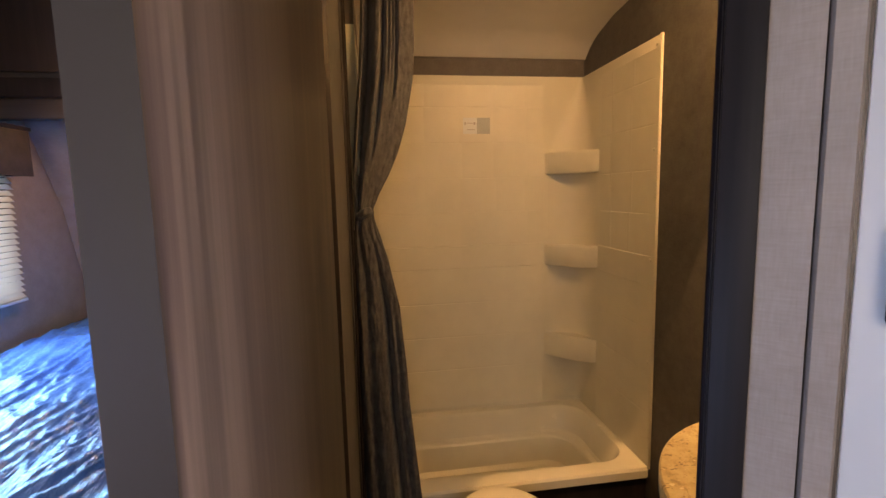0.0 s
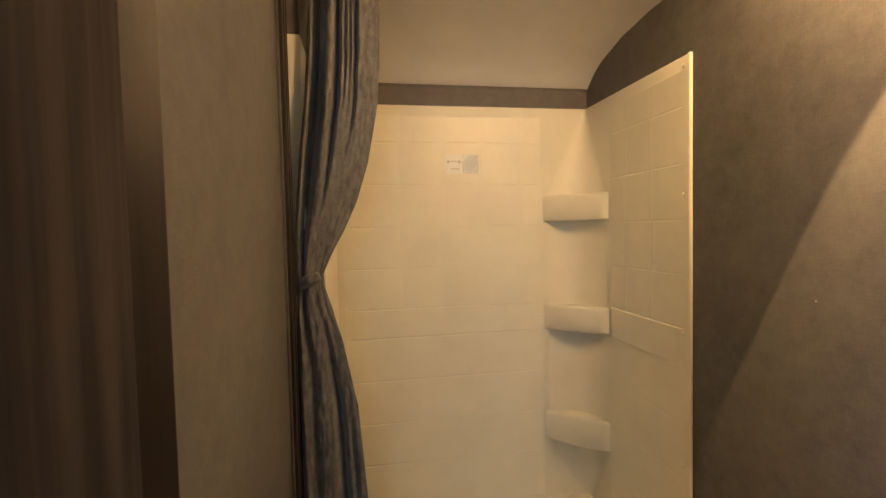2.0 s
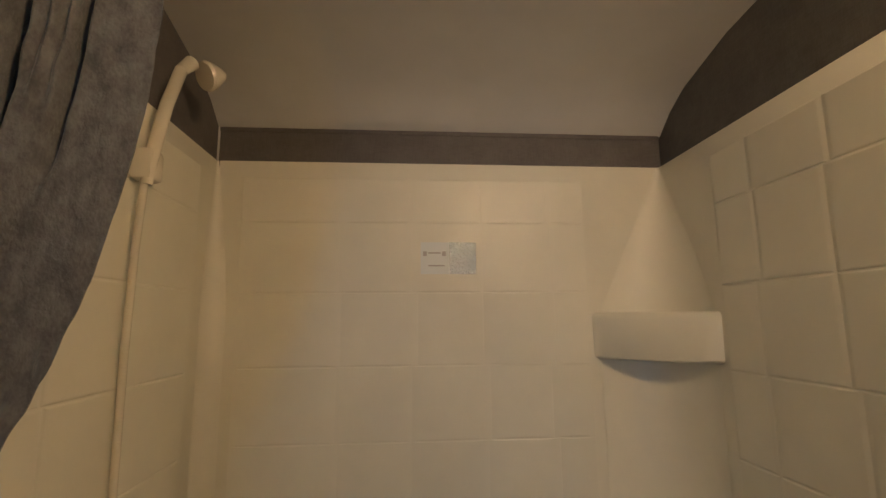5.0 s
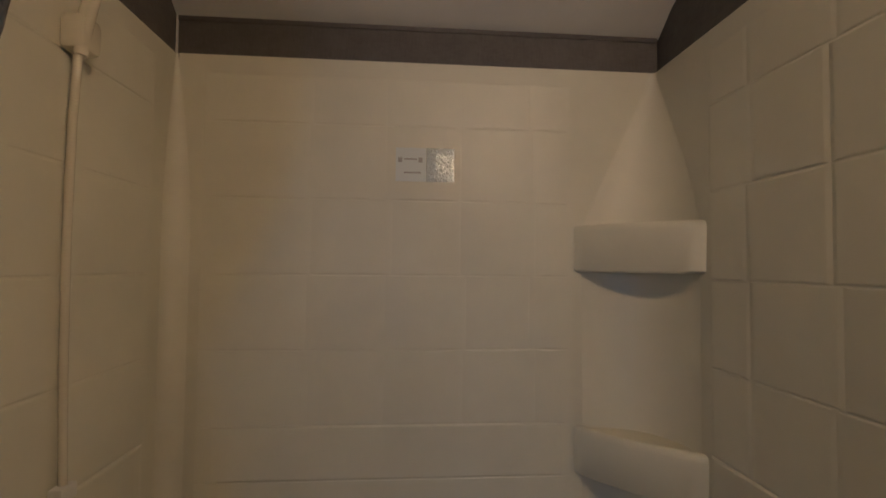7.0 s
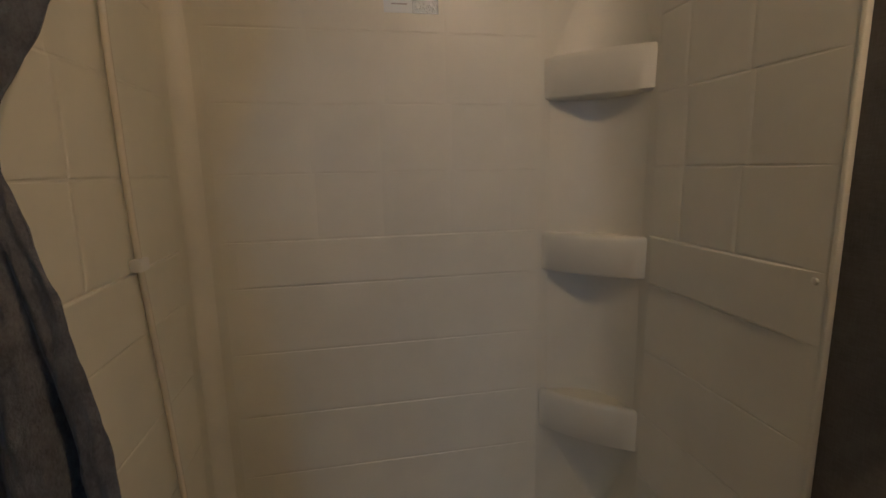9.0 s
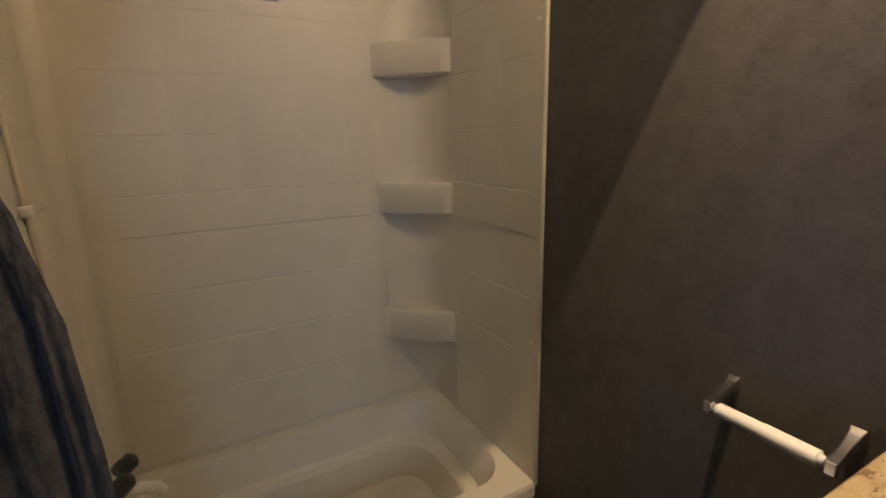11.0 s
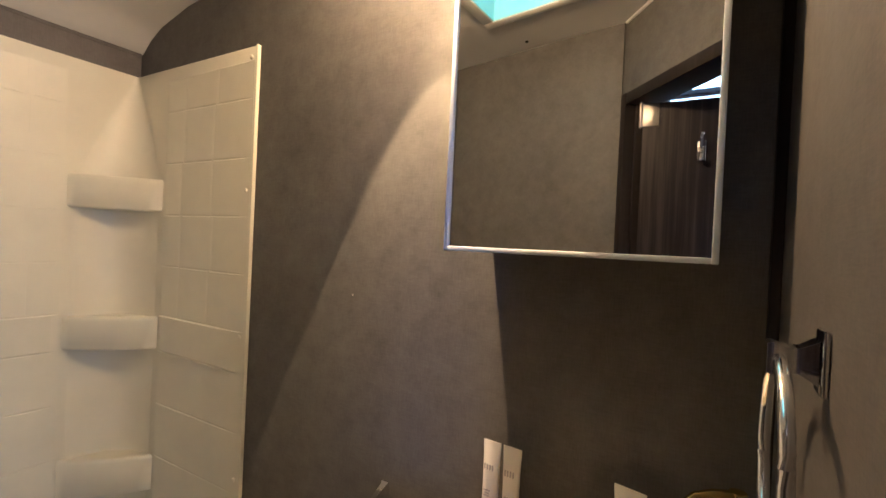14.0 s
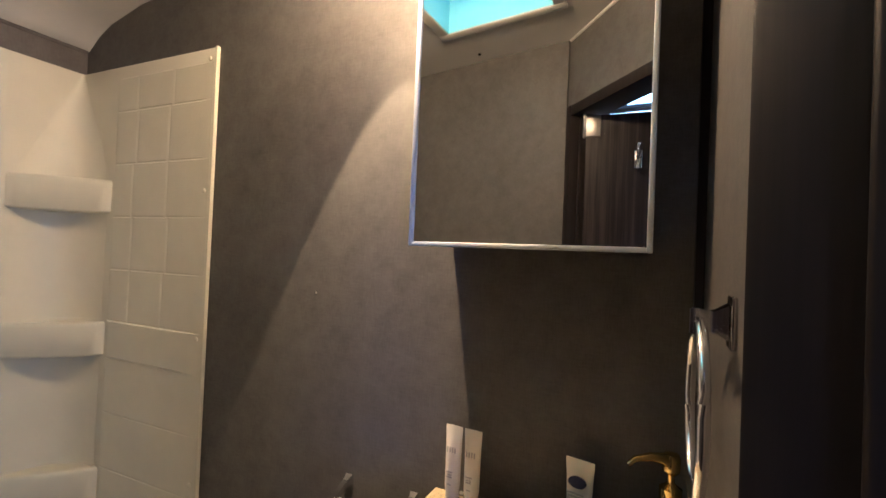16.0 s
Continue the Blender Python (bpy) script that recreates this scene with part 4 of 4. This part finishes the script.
structure("wall_hall_side", prismed([(-0.560, -1.7115), (0.0, -1.7115), (0.0, -1.7035), (-0.560, -1.7035)], 0, 2.3), LINEN_HALL, "taupe linen-look hall wall", "wall")
entry = thing("entry_door", (-0.45, -1.95, 0), "white entry door standing in bright daylight", "door")
E0 = Vector(Q2)
ed = Vector((0.52, -0.854))
en = Vector((0.854, 0.52))
def on_entry(s, o):
    p = E0 + ed * s + en * o
    return (p.x, p.y)
part("door_leaf", prismed([on_entry(0, 0), on_entry(0.62, 0), on_entry(0.62, 0.03), on_entry(0, 0.03)], 0.02, 1.95, 0.004), WHITE, entry)
part("latch", prismed([on_entry(0.018, -0.012), on_entry(0.05, -0.012), on_entry(0.05, 0.0), on_entry(0.018, 0.0)], 1.255, 1.315, 0.003), TRIM, entry, "dark latch plate")
structure("wall_hall_right", prismed([(0.06, -1.70), (0.06, -3.3), (0.0, -3.3), (0.0, -1.70)], 0, 2.3), LINEN_HALL, "taupe hall wall", "wall")
structure("wall_hall_back", boxed((-2.16, -3.3, 0), (0.0, -3.24, 2.3)), LINEN_HALL, "taupe wall at the end of the hall", "wall")

# ---- bedroom ----
BEDX = -2.1
WY0, WY1, WZ0, WZ1 = -0.91, -0.285, 1.03, 1.45
for nm, lo, hi in (("wall_bedroom_low", (BEDX - 0.06, -3.24, 0), (BEDX, 0.2, WZ0)), ("wall_bedroom_high", (BEDX - 0.06, -3.24, WZ1), (BEDX, 0.2, 2.3)),
                   ("wall_bedroom_near", (BEDX - 0.06, -3.24, WZ0), (BEDX, WY0, WZ1)), ("wall_bedroom_far", (BEDX - 0.06, WY1, WZ0), (BEDX, 0.2, WZ1))):
    structure(nm, boxed(lo, hi), LINEN_HALL, "warm beige linen-look bedroom wall", "wall")
bm = bmesh.new()
prof = [(0.095, 0.0), (0.095, 0.90), (0.050, 1.087), (-0.012, 1.314), (-0.091, 1.479), (-0.163, 1.617), (-0.22, 1.70), (-0.22, 1.95), (0.20, 1.95), (0.20, 0.0)]
fine = []
for (y0, z0), (y1, z1) in zip(prof, prof[1:] + prof[:1]):
    for k in range(3):
        fine.append((y0 + (y1 - y0) * k / 3, z0 + (z1 - z0) * k / 3))
loops(bm, [[(x, y, z) for y, z in fine] for x in (BEDX + 0.002, -1.108)])
structure("wall_bedroom_head", bm, LINEN_HALL, "pale wall leaning inwards over the bed", "wall")

window = thing("bedroom_window", (BEDX, (WY0 + WY1) / 2, WZ0), "bedroom window with closed white blinds", "window")
for lo, hi in (((BEDX - 0.05, WY0, WZ0), (BEDX + 0.006, WY0 + 0.025, WZ1)), ((BEDX - 0.05, WY1 - 0.025, WZ0), (BEDX + 0.006, WY1, WZ1)),
               ((BEDX - 0.05, WY0 + 0.025, WZ0), (BEDX + 0.006, WY1 - 0.025, WZ0 + 0.025)), ((BEDX - 0.05, WY0 + 0.025, WZ1 - 0.025), (BEDX + 0.006, WY1 - 0.025, WZ1))):
    part("window_frame", boxed(lo, hi, 0.002), TRIM, window)
part("pane", boxed((BEDX - 0.052, WY0 + 0.02, WZ0 + 0.02), (BEDX - 0.050, WY1 - 0.02, WZ1 - 0.02)), DAY, window, "bright daylight behind the blinds")
blind = thing("window_blind", (BEDX + 0.03, (WY0 + WY1) / 2, WZ0), "white slatted blind hanging in the window", "blind")
for k in range(22):
    z = WZ0 + 0.012 + k * 0.0195
    bm = boxed((-0.0105, WY0 + 0.012, -0.0006), (0.0105, WY1 - 0.004, 0.0006))
    part("slat", turned(bm, pose(BEDX + 0.022, 0, z, 0, 48, 0)), WHITE, blind)
part("bottom_rail", boxed((BEDX + 0.010, WY0 + 0.012, WZ0 - 0.008), (BEDX + 0.034, WY1 - 0.004, WZ0 + 0.002), 0.002), WHITE, blind)
valance = thing("window_valance", (BEDX + 0.05, -0.52, 1.42), "dark wooden valance above the bedroom window", "valance")
part("front_board", boxed((BEDX + 0.085, -1.00, 1.425), (BEDX + 0.10, -0.296, 1.565), 0.002), CABINET, valance)
part("end_board", boxed((BEDX, -0.31, 1.426), (BEDX + 0.085, -0.296, 1.564), 0.002), CABINET, valance)
part("top_board", boxed((BEDX, -1.00, 1.566), (BEDX + 0.104, -0.290, 1.578), 0.002), TRIM, valance)

over = thing("overhead_cabinet", (-1.6, -0.3, 1.59), "dark overhead cabinet above the bed", "cabinet")
part("body", boxed((BEDX + 0.004, -0.345, 1.66), (-1.108, -0.215, 2.0)), CABINET, over)
part("light_rail", boxed((BEDX + 0.004, -0.342, 1.598), (-1.108, -0.300, 1.659), 0.003), CABINET, over, "lower rail that carries the lamp")
part("lip", boxed((BEDX + 0.004, -0.362, 1.660), (-1.108, -0.344, 1.718), 0.004), TRIM, over, "black lower edge")
for k in range(3):
    x0 = BEDX + 0.03 + k * 0.32
    cd = part("cabinet_door", boxed((x0, -0.362, 1.735), (x0 + 0.30, -0.346, 2.0), 0.004), TRIM, over)
bedlamp = thing("bed_light", (-1.66, -0.35, 1.63), "twin-lens reading lamp, switched on", "lamp")
part("base", boxed((-1.79, -0.352, 1.606), (-1.53, -0.343, 1.656), 0.004), WHITE, bedlamp)
for lx, dx in ((-1.722, -1), (-1.598, 1)):
    bm = loops(bmesh.new(), [[(lx + 0.056 * k * math.cos(a), -0.352 - o, 1.632 + 0.021 * k * math.sin(a) * (1 + 0.35 * dx * -math.cos(a))) for a in np.linspace(0, math.tau, 28, endpoint=False)] for k, o in ((1, 0), (1, 0.008), (0.8, 0.016), (0.1, 0.018))])
    part("lens", bm, LENS, bedlamp, "glowing oval lens")

bed = thing("bed", (-1.6, -0.55, 0), "mattress wrapped in crumpled clear plastic film", "bed")
part("bed_base", boxed((BEDX + 0.004, -1.35, 0.0), (-1.125, 0.09, 0.62), 0.004), CABINET, bed)
NX, NY = 190, 260
gx = np.linspace(BEDX + 0.006, -1.13, NX)
gy = np.linspace(-1.36, 0.09, NY)
verts, faces = [], []
for j, y in enumerate(gy):
    for i, x in enumerate(gx):
        u, v = x + 1.6, y + 0.4
        a = math.atan2(u + 0.10, v + 1.9)
        edge = min(1.0, (x - gx[0]) / 0.05 + 0.3, (gx[-1] - x) / 0.05 + 0.3, (y - gy[0]) / 0.06)
        f = noise.noise(Vector((a * 52 + 0.5 * math.sin(v * 5), (v + 1.9) * 1.6, 0.3)))
        g = noise.noise(Vector((u * 20 + v * 7, v * 5 - u * 4, 4.1)))
        h = noise.noise(Vector((u * 34, v * 20, 8.7)))
        z = 0.885 + 0.012 * (1 - abs(f)) ** 5 + 0.006 * (1 - abs(g)) ** 5 + 0.003 * h - 0.07 * (1 - max(0.0, edge)) ** 2
        verts.append((x, y, z))
for j in range(NY - 1):
    for i in range(NX - 1):
        k = j * NX + i
        faces.append((k, k + 1, k + NX + 1, k + NX))
me = bpy.data.meshes.new("mattress")
me.from_pydata([(x + 1.6, y + 0.55, z) for x, y, z in verts], [], faces)
me.materials.append(FILM)
me.shade_smooth()
mob = new("mattress", me)
mob.parent = bed
part("mattress_side", boxed((BEDX + 0.006, -1.358, 0.62), (-1.13, 0.088, 0.82), 0.03), FILM, bed)

drape = thing("bedroom_drape", (-1.17, -1.12, 0.1), "taupe privacy drape tied back beside the bedroom", "curtain")
part("cloth", hanging([2.06, 1.70, 1.40, 1.18, 1.11, 1.0, 0.95, 0.74, 0.5, 0.1],
                      [-1.275, -1.255, -1.232, -1.215, -1.207, -1.212, -1.222, -1.268, -1.275, -1.28],
                      [-1.112, -1.112, -1.125, -1.135, -1.128, -1.130, -1.122, -1.112, -1.112, -1.112], -1.12, 3, 0.022, 8, DRAPE_FOLDS, (0.022, 0.022), 0.0, 70, 80), DRAPE, drape, angle=80)
part("tie_band", loops(bmesh.new(), [rounded(-1.224 + i, -1.152 + i, -1.116 - i, -1.088 - i, 0.03, z) for i, z in ((0.004, 0.995), (0, 1.0), (0, 1.11), (0.004, 1.115))]), DRAPE, drape, "plain cloth tie-back")

# ---- roof window over the bedroom end of the hall ----
rv = thing("roof_window", (-1.8, -1.6, 2.08), "bright roof window with a dark frame", "roof window")
part("pane", boxed((-2.06, -1.95, 2.082), (-1.45, -1.28, 2.088)), DAY, rv)
for lo, hi in (((-2.09, -1.98, 2.066), (-2.06, -1.25, 2.094)), ((-1.45, -1.98, 2.066), (-1.42, -1.25, 2.094)), ((-2.06, -1.98, 2.066), (-1.45, -1.95, 2.094)), ((-2.06, -1.28, 2.066), (-1.45, -1.25, 2.094)), ((-1.80, -1.95, 2.062), (-1.74, -1.28, 2.082))):
    part("frame_bar", boxed(lo, hi, 0.002), TRIM, rv)
